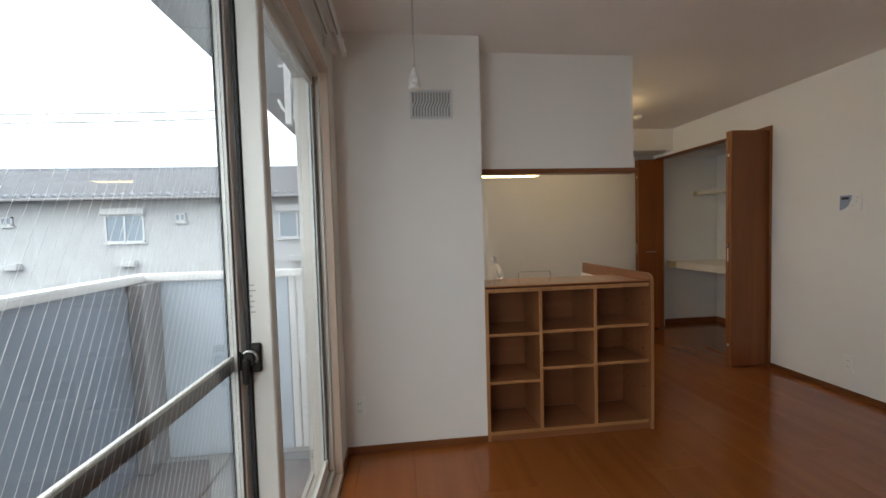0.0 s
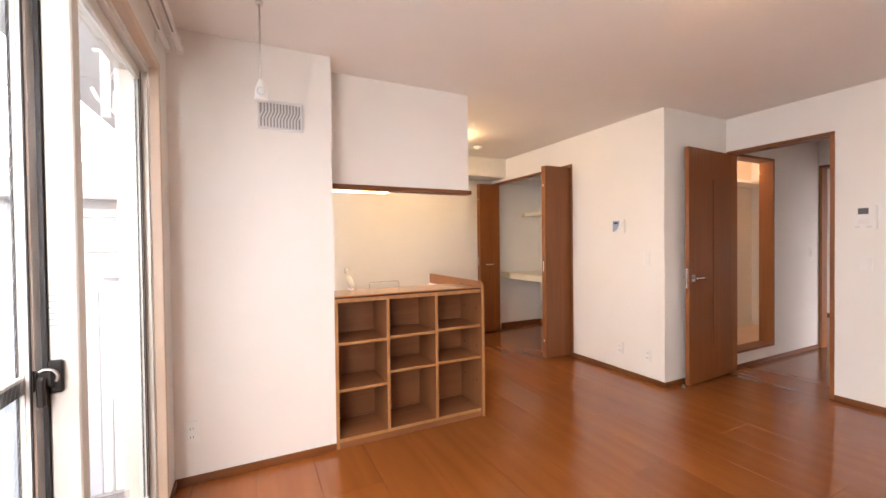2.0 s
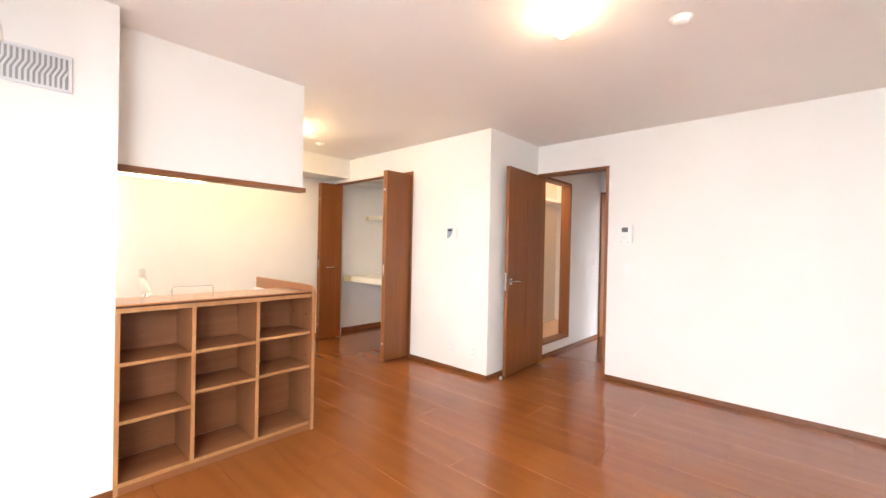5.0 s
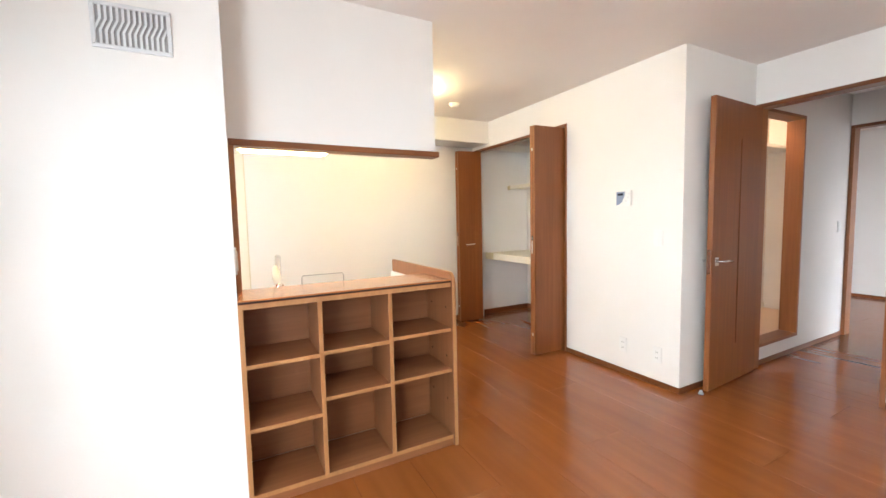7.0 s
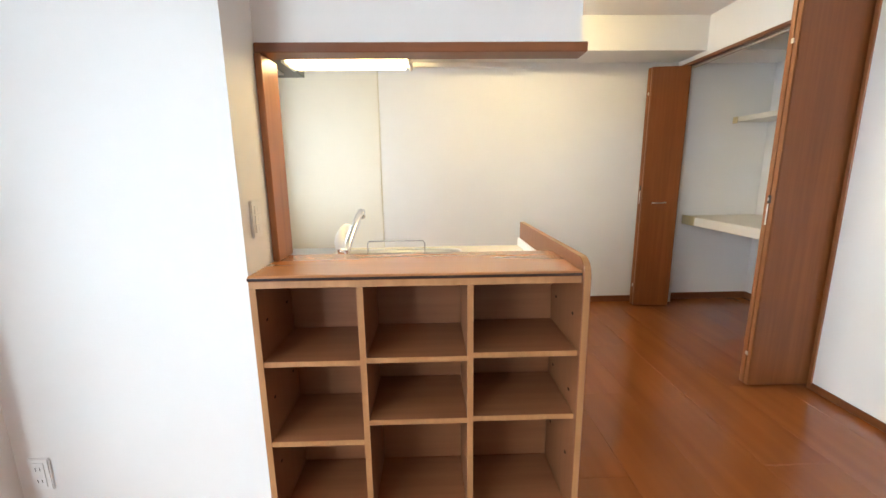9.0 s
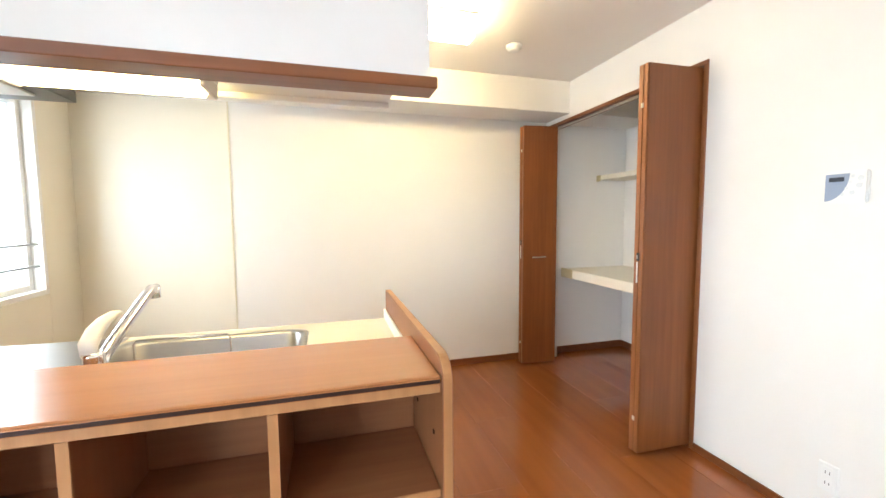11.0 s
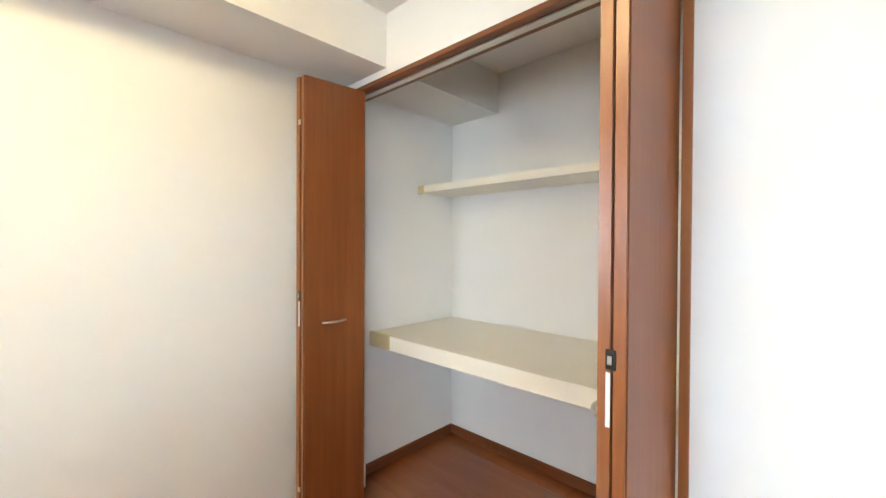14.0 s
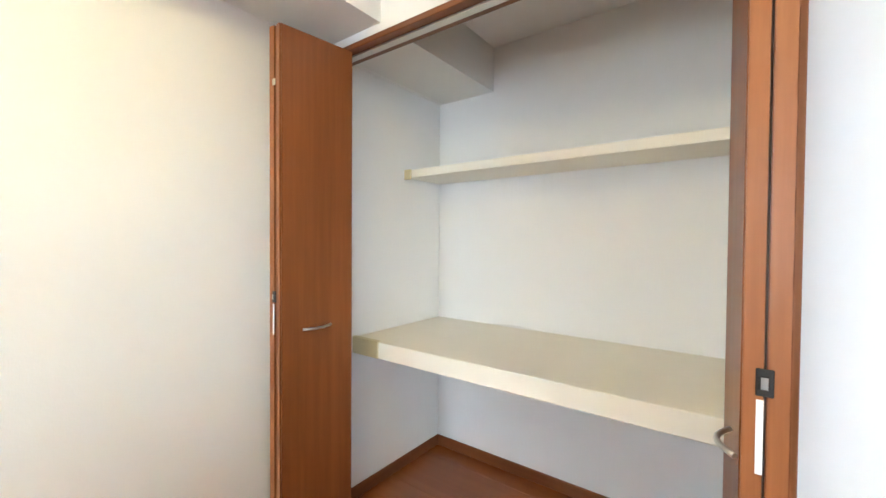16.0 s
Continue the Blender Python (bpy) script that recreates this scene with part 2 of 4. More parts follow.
def add_tube(bm, pts, radius, sides=10, mat=0):
    """A round bar along a chain of points."""
    rings = []
    pts = [Vector(p) for p in pts]
    up = Vector((0.31, 0.17, 0.93)).normalized()
    for i, p in enumerate(pts):
        d = (pts[min(i + 1, len(pts) - 1)] - pts[max(i - 1, 0)]).normalized()
        u = d.cross(up).normalized()
        w = d.cross(u)
        rings.append([bm.verts.new(p + radius * (math.cos(a) * u + math.sin(a) * w)) for a in [2 * math.pi * k / sides for k in range(sides)]])
    for a, b in zip(rings, rings[1:]):
        for k in range(sides):
            f = bm.faces.new((a[k], a[(k + 1) % sides], b[(k + 1) % sides], b[k]))
            f.material_index, f.smooth = mat, True
    for ring in (rings[0], rings[-1]):
        bm.faces.new(ring).material_index = mat


def add_lathe(bm, profile, at, sides=20, mat=0):
    """A turned body about z: profile of (radius, height)."""
    rings = []
    for r, h in profile:
        rings.append([bm.verts.new((at[0] + r * math.cos(2 * math.pi * k / sides), at[1] + r * math.sin(2 * math.pi * k / sides), at[2] + h)) for k in range(sides)])
    for a, b in zip(rings, rings[1:]):
        for k in range(sides):
            f = bm.faces.new((a[k], a[(k + 1) % sides], b[(k + 1) % sides], b[k]))
            f.material_index, f.smooth = mat, True
    bm.faces.new(rings[0]).material_index = mat
    bm.faces.new(rings[-1]).material_index = mat


def box(name, x0, x1, y0, y1, z0, z1, mat, parent=None, bevel=0.0, segs=1):
    """One box in metres of its parent's frame (or the world's), its origin at the middle of its base."""
    c = Vector(((x0 + x1) / 2, (y0 + y1) / 2, z0))
    bm = bmesh.new()
    add_box(bm, x0 - c.x, x1 - c.x, y0 - c.y, y1 - c.y, z0 - c.z, z1 - c.z, bevel, 0, segs)
    ob = new(name, mesh_of(bm, name, [mat]))
    ob.location = c
    ob.parent = parent
    return ob


def part(name, build, mats, parent, smooth=False):
    bm = bmesh.new()
    build(bm)
    ob = new(name, mesh_of(bm, name, mats, smooth))
    ob.parent = parent
    return ob


def thing(name, at, label, category, group="", turn=0.0):
    ob = new(name)
    ob.matrix_world = pose(*at, 0, 0, turn)
    return tagged(ob, label, category, group)


def structure(ob, label, category):
    return tagged(ob, label, category, kind="structure")


def slab_with_holes(name, axis, a0, a1, b0, b1, z0, z1, holes, mat, label):
    """A wall: axis 0 stands across x (thick from a0 to a1, long in y from b0 to b1), axis 1 across y. holes: (b0, b1, z0, z1)."""
    bs = sorted({b0, b1, *[h[0] for h in holes], *[h[1] for h in holes]})
    zs = sorted({z0, z1, *[h[2] for h in holes], *[h[3] for h in holes]})
    solid = {}
    for i in range(len(bs) - 1):
        for k in range(len(zs) - 1):
            mb, mz = (bs[i] + bs[i + 1]) / 2, (zs[k] + zs[k + 1]) / 2
            solid[i, k] = not any(h[0] < mb < h[1] and h[2] < mz < h[3] for h in holes)
    bm = bmesh.new()
    cache = {}

    def vert(a, b, z):
        key = (a, b, z)
        if key not in cache:
            cache[key] = bm.verts.new((a, b, z) if axis == 0 else (b, a, z))
        return cache[key]

    for (i, k), s in solid.items():
        if not s:
            continue
        p, q, u, w = bs[i], bs[i + 1], zs[k], zs[k + 1]
        for a in (a0, a1):
            bm.faces.new([vert(a, p, u), vert(a, q, u), vert(a, q, w), vert(a, p, w)])
        for di, dk, ends in ((-1, 0, ((p, u), (p, w))), (1, 0, ((q, u), (q, w))), (0, -1, ((p, u), (q, u))), (0, 1, ((p, w), (q, w)))):
            if not solid.get((i + di, k + dk), False):
                (b1_, z1_), (b2_, z2_) = ends
                bm.faces.new([vert(a0, b1_, z1_), vert(a1, b1_, z1_), vert(a1, b2_, z2_), vert(a0, b2_, z2_)])
    ob = new(name, mesh_of(bm, name, [mat]))
    return structure(ob, label, "wall")


# ---- the shell ----
H = 2.40                                  # ceiling height
XW, XC, XD = -0.235, 3.325, 4.228         # window wall, closet wall, hall-door wall
YS, YF, YB = -1.70, 2.43, 4.852            # south wall, wall beside the counter, kitchen back wall

wall_w = slab_with_holes("wall_west", 0, XW - 0.165, XW, YS - 0.12, 5.03, -0.12, 2.5,
                         [(-1.475, 2.225, 0.005, 2.115), (3.675, 4.525, 0.865, 2.025)], M_WALL, "white papered wall with a balcony window")
slab_with_holes("wall_south", 1, YS - 0.12, YS, XW, XD, -0.12, H, [], M_WALL, "plain white papered wall behind the room")
slab_with_holes("wall_beside_counter", 1, YF, 2.765, XW, 0.597, 0, H, [], M_WALL, "white papered wall with a vent grille")
slab_with_holes("wall_over_counter", 1, 2.642, 2.715, 0.597, 1.672, 1.668, H, [], M_WALL, "white boxed-in wall above the kitchen counter")
slab_with_holes("wall_north", 1, YB, 5.03, XW, XC, -0.12, H, [], M_WALL, "white papered kitchen back wall")
slab_with_holes("wall_closet", 0, XC, XC + 0.10, 2.295, 5.03, 0, H, [(3.27, 4.79, 0, 2.09)], M_WALL, "white papered wall with a closet opening")
slab_with_holes("wall_hall", 1, 2.178, 2.295, XC, 6.05, 0, H, [(4.355, 5.058, 0.168, 2.077)], M_WALL, "white papered wall that runs on into the hall")
slab_with_holes("wall_east", 0, XD, XD + 0.11, YS, 2.178, 0, H, [(1.420, 2.150, 0, 2.072)], M_WALL, "white papered wall with the hall doorway")
slab_with_holes("wall_hall_south", 1, 1.08, 1.20, XD + 0.11, 6.05, 0, H, [], M_WALL, "white papered hall wall")
slab_with_holes("wall_hall_end", 0, 6.05, 6.16, 0.3, 3.6, 0, H, [(1.375, 2.16, 0, 2.075)], M_WALL, "white papered wall at the end of the hall")
slab_with_holes("wall_closet_side", 1, 4.88, 5.03, XC + 0.10, 4.215, 0, H, [], M_CLOSET, "white papered closet side wall")
slab_with_holes("wall_closet_back", 0, 4.215, 4.30, 2.295, 5.03, 0, H, [], M_CLOSET, "white papered closet back wall")
slab_with_holes("wall_closet_south", 1, 3.02, 3.12, XC + 0.10, 4.215, 0, H, [], M_CLOSET, "white papered closet side wall")
slab_with_holes("wall_washroom", 1, 2.86, 2.96, 4.30, 6.05, 0, H, [], M_CREAM, "cream papered washroom wall")
slab_with_holes("wall_far_east", 0, 8.65, 8.75, 0.3, 3.6, 0, H, [], M_WALL, "white papered wall of the far room")
slab_with_holes("wall_far_north", 1, 3.6, 3.7, 6.05, 8.75, 0, H, [], M_WALL, "white papered wall of the far room")
slab_with_holes("wall_far_south", 1, 0.2, 0.3, 6.05, 8.75, 0, H, [(6.6, 8.3, 0.05, 2.05)], M_WALL, "white papered wall of the far room with a window opening")

ceil = box("ceiling", XW, 8.75, YS, 5.03, H, H + 0.10, M_CEIL)
structure(ceil, "white papered ceiling of the flat", "ceiling")
beam = box("ceiling_beam", XW, 4.215, 4.495, YB, 2.15, H, M_WALL)
structure(beam, "white papered boxed beam along the kitchen ceiling", "beam")
beam2 = box("ceiling_beam", XC + 0.10, 4.215, YB, 4.88, 2.15, H, M_CLOSET)
structure(beam2, "white papered boxed beam inside the closet", "beam")
subfloor = box("floor", XW, 8.65, YS, 4.88, -0.12, -0.013, M_DARK_EDGE)
structure(subfloor, "glossy cherry-brown wooden floor boards", "floor")


def baseboard(x0, x1, y0, y1, mat, h=0.042):
    ob = box("baseboard", x0, x1, y0, y1, 0, h, mat, bevel=0.002)
    return structure(ob, "cherry-brown wooden baseboard", "baseboard")


T = 0.009
baseboard(XW, 0.597, YF - T, YF, M_TRIM_X)
baseboard(XW, XW + T, 2.235, YF - T, M_TRIM_Y)
baseboard(XW, XW + T, YS, -1.485, M_TRIM_Y)
baseboard(XC - T, XC, 2.178, 3.247, M_TRIM_Y)
baseboard(XC - T, XD, 2.178 - T, 2.178, M_TRIM_X)
baseboard(XD - T, XD, YS, 1.397, M_TRIM_Y)
baseboard(XD + 0.11, 6.05, 2.178 - T, 2.178, M_TRIM_X)
baseboard(XW, XC, YB - T, YB, M_TRIM_X, 0.056)
baseboard(XC + 0.10, 4.215, 4.88 - T, 4.88, M_TRIM_X, 0.064)
baseboard(4.215 - T, 4.215, 3.12, 4.88 - T, M_TRIM_Y, 0.064)
baseboard(8.65 - T, 8.65, 0.3, 3.6, M_TRIM_Y)
baseboard(XW, XD, YS, YS + T, M_TRIM_X)


# ---- frames of the openings ----
def opening_frame(name, axis, a0, a1, b0, b1, z0, z1, w, mats, label, sill=False):
    """A flat wooden frame round an opening; w is its face width."""
    ob = thing(name, (0, 0, 0), label, "frame")
    ob["kind"] = "structure"
    def bar(n, p, q, u, v, m):
        if axis == 0:
            box(n, a0, a1, p, q, u, v, m, ob, 0.002)
        else:
            box(n, p, q, a0, a1, u, v, m, ob, 0.002)
    lo = z0 + (w if sill else 0)
    bar("jamb", b0, b0 + w, lo, z1 - w, M_EDGE_V)
    bar("jamb", b1 - w, b1, lo, z1 - w, M_EDGE_V)
    bar("head", b0, b1, z1 - w, z1, mats)
    if sill:
        bar("sill", b0, b1, z0, lo, mats)
    return ob


opening_frame("closet_frame", 0, XC - 0.008, XC + 0.10, 3.247, 4.815, 0, 2.112, 0.024, M_TRIM_Y, "cherry-brown wooden frame of the closet opening")
opening_frame("hall_door_frame", 0, XD - 0.008, XD + 0.118, 1.397, 2.172, 0, 2.095, 0.028, M_TRIM_Y, "cherry-brown wooden frame of the hall doorway")
opening_frame("washroom_frame", 1, 2.170, 2.303, 4.335, 5.078, 0.148, 2.098, 0.025, M_TRIM_X, "cherry-brown wooden frame of the washroom opening", True)
opening_frame("far_door_frame", 0, 6.042, 6.168, 1.35, 2.176, 0, 2.10, 0.03, M_TRIM_Y, "cherry-brown wooden frame of the far doorway")
track = box("door_track", XC + 0.028, XC + 0.062, 3.275, 4.785, 2.078, 2.0875, M_NICKEL, None, 0.002)
tagged(track, "grey metal track of the folding closet doors", "track")

# ---- balcony window ----
win = thing("window_1", (0, 0, 0), "ivory aluminium sliding balcony window with wired glass", "window")
win["kind"] = "structure"
WY0, WY1, WZ0, WZ1 = -1.45, 2.20, 0.03, 2.09
FX0, FX1 = XW - 0.16, XW - 0.035


def window_outer(bm):
    add_box(bm, FX0, FX1, WY0, WY0 + 0.03, WZ0 + 0.03, WZ1 - 0.03, 0.003)
    add_box(bm, FX0, FX1, WY1 - 0.016, WY1, WZ0 + 0.03, WZ1 - 0.03, 0.003)
    add_box(bm, FX0, FX1, WY0, WY1, WZ0, WZ0 + 0.03, 0.003)
    add_box(bm, FX0, FX1, WY0, WY1, WZ1 - 0.03, WZ1, 0.003)
    for dx in (0.02, 0.045, 0.07):
        add_box(bm, FX0 + dx, FX0 + dx + 0.004, WY0 + 0.03, WY1 - 0.03, WZ0 + 0.03, WZ0 + 0.042)


part("frame", window_outer, [M_ALU], win)


def window_casing(bm):
    add_box(bm, FX1 + 0.001, XW + 0.006, WY0 - 0.032, WY0, WZ0 - 0.03, WZ1 + 0.032, 0.003)
    add_box(bm, FX1 + 0.001, XW + 0.006, WY1, WY1 + 0.032, WZ0 - 0.03, WZ1 + 0.032, 0.003)
    add_box(bm, FX1 + 0.001, XW + 0.006, WY0, WY1, WZ1, WZ1 + 0.032, 0.003)
    add_box(bm, FX1 + 0.001, XW + 0.006, WY0, WY1, WZ0 - 0.03, WZ0, 0.003)


part("casing", window_casing, [M_CASING], win)


def sash(x0, x1, y0, y1, near, far, mid=None, thin=0.0):
    """One sliding sash: stiles near and far wide, rails, a black gasket and its pane."""
    z0, z1 = WZ0 + 0.034, WZ1 - 0.034
    fr = box("sash", x0, x1, y0, y0 + near, z0, z1, M_ALU, win, 0.004)
    x1 = x1 - thin
    def rest(bm):
        add_box(bm, x0, x1, y1 - far, y1, z0, z1, 0.004)
        add_box(bm, x0, x1, y0 + near, y1 - far, z0, z0 + 0.07, 0.003)
        add_box(bm, x0, x1, y0 + near, y1 - far, z1 - 0.045, z1, 0.003)
        if mid:
            xm = (x0 + x1) / 2 - 0.004
            # mid-rail in two tones: sky-lit top edge pale, shaded body below dark
            add_box(bm, x0 + 0.003, xm, y0 + near, y1 - far, mid + 0.011, mid + 0.019, 0.002)
            add_box(bm, x0 + 0.003, xm - 0.001, y0 + near, y1 - far, mid - 0.025, mid + 0.0105, 0.001, 1)
    part("sash", rest, [M_ALU, M_RAILSHADE], win)
    xc = (x0 + x1) / 2
    def seal(bm):
        for xa in (x0 + 0.003, x1 - 0.006):
            add_box(bm, xa, xa + 0.003, y0 + near, y0 + near + 0.007, z0 + 0.07, z1 - 0.045)
            add_box(bm, xa, xa + 0.003, y1 - far - 0.007, y1 - far, z0 + 0.07, z1 - 0.045)
    part("gasket", seal, [M_GASKET], win)
    pane = box("pane", xc - 0.003, xc + 0.003, y0 + near, y1 - far, z0 + 0.07, z1 - 0.045, M_GLASS, win)
    pane.visible_shadow = False
    return xc, y0 + near, y1 - far, z0 + 0.07, z1 - 0.045


wired = sash(XW - 0.137, XW - 0.100, 0.38, 1.345, 0.05, 0.10, 0.938)
clear = sash(XW - 0.083, XW - 0.023, 1.275, WY1 - 0.018, 0.052, 0.028, None, 0.034)
box("gasket", XW - 0.0569, XW - 0.055, WY1 - 0.046, WY1 - 0.038, WZ0 + 0.04, WZ1 - 0.04, M_GASKET, win)
box("gasket", XW - 0.0925, XW - 0.0835, 1.266, 1.290, WZ0 + 0.04, WZ1 - 0.04, M_GASKET, win)


sash(XW - 0.083, XW - 0.046, WY0 + 0.03, -0.50, 0.05, 0.055)
sash(XW - 0.137, XW - 0.100, -0.545, 0.375, 0.055, 0.05)


def glass_wires(bm):
    """Slanting wires inside the pane, each cut at the pane's edges."""
    x, ya, yb, za, zb = wired
    for slope in (2.1,):
        c = za - abs(slope) * (yb - ya)
        while c < zb + abs(slope) * (yb - ya):
            pts = []
            for y in (ya, yb):
                z = c + slope * (y - ya)
                if za <= z <= zb:
                    pts.append((x, y, z))
            for z in (za, zb):
                y = ya + (z - c) / slope
                if ya < y < yb:
                    pts.append((x, y, z))
            if len(pts) == 2 and (Vector(pts[0]) - Vector(pts[1])).length > 0.03:
                add_tube(bm, pts, 0.00034, 4)
            c += 0.042


wires = part("wire_net", glass_wires, [M_WIRE], win)
tagged(wires, "thin diagonal wires inside the glass", kind="stuff")


def crescent(bm):
    add_box(bm, XW - 0.082, XW - 0.053, 1.262, 1.275, 0.903, 0.984, 0.004)
    add_box(bm, XW - 0.100, XW - 0.066, 1.250, 1.262, 0.922, 0.966, 0.006)
    add_box(bm, XW - 0.096, XW - 0.078, 1.236, 1.250, 0.876, 0.950, 0.005)
    add_box(bm, XW - 0.108, XW - 0.099, 1.244, 1.256, 0.915, 0.968, 0.003, 1)
    add_tube(bm, [(XW - 0.078 + 0.021 * math.cos(a), 1.246, 0.948 + 0.020 * math.sin(a)) for a in [0.25 * k - 0.6 for k in range(13)]], 0.0038, 6, 1)


part("latch", crescent, [M_BLACK, M_STEEL], win)


def sticker(bm):
    for k, (a, b) in enumerate(((0.078, 0.064), (0.080, 0.070), (0.078, 0.066), (0.082, 0.072), (0.080, 0.062), (0.079, 0.066))):
        add_box(bm, XW - a, XW - b, 1.2742, 1.2748, 1.068 + 0.015 * k, 1.0715 + 0.015 * k)


part("notice", sticker, [M_SLOT], win)


def curtain_rail(bm):
    for x in (XW + 0.036, XW + 0.085):
        add_box(bm, x - 0.011, x + 0.011, -1.5, 2.25, 2.205, 2.235, 0.003)
        add_box(bm, x - 0.004, x + 0.004, -1.5, 2.05, 2.2035, 2.2055, 0, 1)
        add_box(bm, x - 0.014, x + 0.014, 2.251, 2.272, 2.200, 2.240, 0.004)
    for y in (-1.3, -0.4, 0.5, 1.4, 2.17):
        add_box(bm, XW, XW + 0.10, y - 0.012, y + 0.012, 2.235, 2.245, 0.002)
        add_box(bm, XW, XW + 0.006, y - 0.012, y + 0.012, 2.20, 2.28, 0.002)


rail = thing("curtain_rail", (0, 0, 0), "white double curtain rail without curtains above the window", "curtain rail")
part("rails", curtain_rail, [M_WHITE, M_SLOT], rail)

# kitchen window with a two-bar guard
kwin = thing("window_2", (0, 0, 0), "small white kitchen window with two guard bars", "window")
kwin["kind"] = "structure"


def kitchen_window(bm):
    y0, y1, z0, z1 = 3.70, 4.50, 0.89, 2.0
    for a, b, c, d in ((y0, y0 + 0.035, z0, z1), (y1 - 0.035, y1, z0, z1), (y0 + 0.035, y1 - 0.035, z0, z0 + 0.035), (y0 + 0.035, y1 - 0.035, z1 - 0.035, z1),
                       (4.08, 4.12, z0 + 0.035, z1 - 0.035)):
        add_box(bm, XW - 0.12, XW - 0.05, a, b, c, d, 0.003)
    for a, b, c, d in ((y0 - 0.03, y0, z0 - 0.03, z1 + 0.03), (y1, y1 + 0.03, z0 - 0.03, z1 + 0.03), (y0, y1, z0 - 0.03, z0), (y0, y1, z1, z1 + 0.03)):
        add_box(bm, XW - 0.163, XW + 0.008, a, b, c, d, 0.003)


part("frame", kitchen_window, [M_WHITE], kwin)
kp = box("pane", XW - 0.09, XW - 0.084, 3.735, 4.465, 0.925, 1.965, M_GLASS, kwin)
kp.visible_shadow = False


def guard(bm):
    for z in (1.03, 1.16):
        add_tube(bm, [(XW - 0.02, 3.70, z), (XW - 0.02, 4.50, z)], 0.007, 8)


part("guard_bar", guard, [M_STEEL], kwin)


# ---- counter with open shelves ----
unit = thing("shelf_counter", (0.597, 2.425, 0), "brown wooden open-shelf counter with nine compartments", "shelf unit")
UD = 0.305


def board(name, x0, x1, y0, y1, z0, z1, mat, edge=None):
    ob = box(name, x0, x1, y0, y1, z0, z1, mat, unit, 0.0012)
    return ob


def upright(x0, x1, z0=0.0, z1=0.902):
    board("upright", x0, x1, 0.0035, UD, z0, z1, M_UNIT_V)
    box("edge_band", x0, x1, 0.0, 0.0034, z0, z1, M_BAND, unit)


def level(x0, x1, z, t=0.018):
    board("shelf", x0, x1, 0.0065, UD - 0.008, z - t, z, M_UNIT_H)
    box("edge_band", x0, x1, 0.003, 0.0063, z - t, z, M_BAND, unit)


upright(0.0, 0.020)
upright(0.330, 0.350, 0.058)
upright(0.677, 0.697, 0.058)
board("kick_board", 0.020, 1.038, 0.004, 0.024, 0.0, 0.038, M_UNIT_H)
level(0.020, 1.038, 0.058, 0.020)
board("back_board", 0.020, 1.038, UD - 0.008, UD, 0.058, 0.902, M_UNIT_H)
box("top_rail", 0.0, 1.038, 0.0, 0.30, 0.9025, 0.9255, M_BAND, unit, 0.001)
level(0.020, 0.330, 0.655)
level(0.020, 0.330, 0.365)
level(0.350, 0.677, 0.662)
level(0.350, 0.677, 0.437)
level(0.697, 1.038, 0.672)
level(0.697, 1.038, 0.442)


for x in (0.0215, 1.0365):
    for z in (0.25, 0.50, 0.78):
        for y in (0.06, 0.24):
            box("shelf_peg", x - 0.0015, x + 0.0015, y - 0.005, y + 0.005, z - 0.005, z + 0.005, M_DARK_EDGE, unit, 0.001)


def ledge(bm):
    add_box(bm, 0.0, 1.038, -0.004, 0.318, 0.926, 0.944, 0.003, 0)
    add_box(bm, 0.0, 1.038, -0.010, -0.0045, 0.9265, 0.9405, 0.0025, 1, 2)


part("counter_top", ledge, [M_LEDGE, M_DARK_EDGE], unit)


def end_panel(bm):
    """Upright end board whose front top corner is rounded."""
    r, y0, y1, z1 = 0.055, -0.012, 0.905, 0.982
    prof = [(y0, 0.0)] + [(y0 + r - r * math.cos(a), z1 - r + r * math.sin(a)) for a in [math.pi / 2 * k / 8 for k in range(9)]] + [(y1, z1), (y1, 0.0)]
    a = [bm.verts.new((1.040, y, z)) for y, z in prof]
    b = [bm.verts.new((1.064, y, z)) for y, z in prof]
    bm.faces.new(a)
    bm.faces.new(b[::-1])
    for k in range(len(prof)):
        f = bm.faces.new((a[k], a[(k + 1) % len(prof)], b[(k + 1) % len(prof)], b[k]))
        f.material_index = 1 if k < len(prof) - 2 else 0
    bmesh.ops.bevel(bm, geom=[e for e in bm.edges if abs(e.verts[0].co.x - e.verts[1].co.x) < 1e-5], offset=0.002, segments=1, affect="EDGES")


part("end_panel", end_panel, [M_UNIT_V, M_BAND], unit)

# pass-through trim
trim = thing("pass_through_trim", (0, 0, 0), "cherry-brown wooden trim round the kitchen pass-through", "trim")
trim["kind"] = "structure"
box("head", 0.600, 1.690, 2.626, 2.716, 1.636, 1.6665, M_TRIM_X, trim, 0.0025)
box("jamb", 0.5985, 0.622, 2.626, 2.765, 0.9445, 1.6355, M_EDGE_V, trim, 0.002)

# ---- kitchen counter, sink, tap ----
kit = thing("kitchen_counter", (0, 0, 0), "cream kitchen worktop with a set-in steel sink", "kitchen counter")
SX0, SX1, SY0, SY1 = 0.70, 1.295, 2.885, 3.235
ZT = 0.852


def worktop(bm):
    for a, b, c, d in ((XW, SX0, 2.745, 3.345), (SX1, 1.6355, 2.745, 3.345), (SX0, SX1, 2.745, SY0), (SX0, SX1, SY1, 3.345)):
        add_box(bm, a, b, c, d, ZT - 0.03, ZT)


part("worktop", worktop, [M_TOP], kit)
plate_l = box("drainer", XW + 0.03, SX0 - 0.03, 2.78, 3.325, ZT + 0.0005, ZT + 0.005, M_STEEL, kit, 0.002)


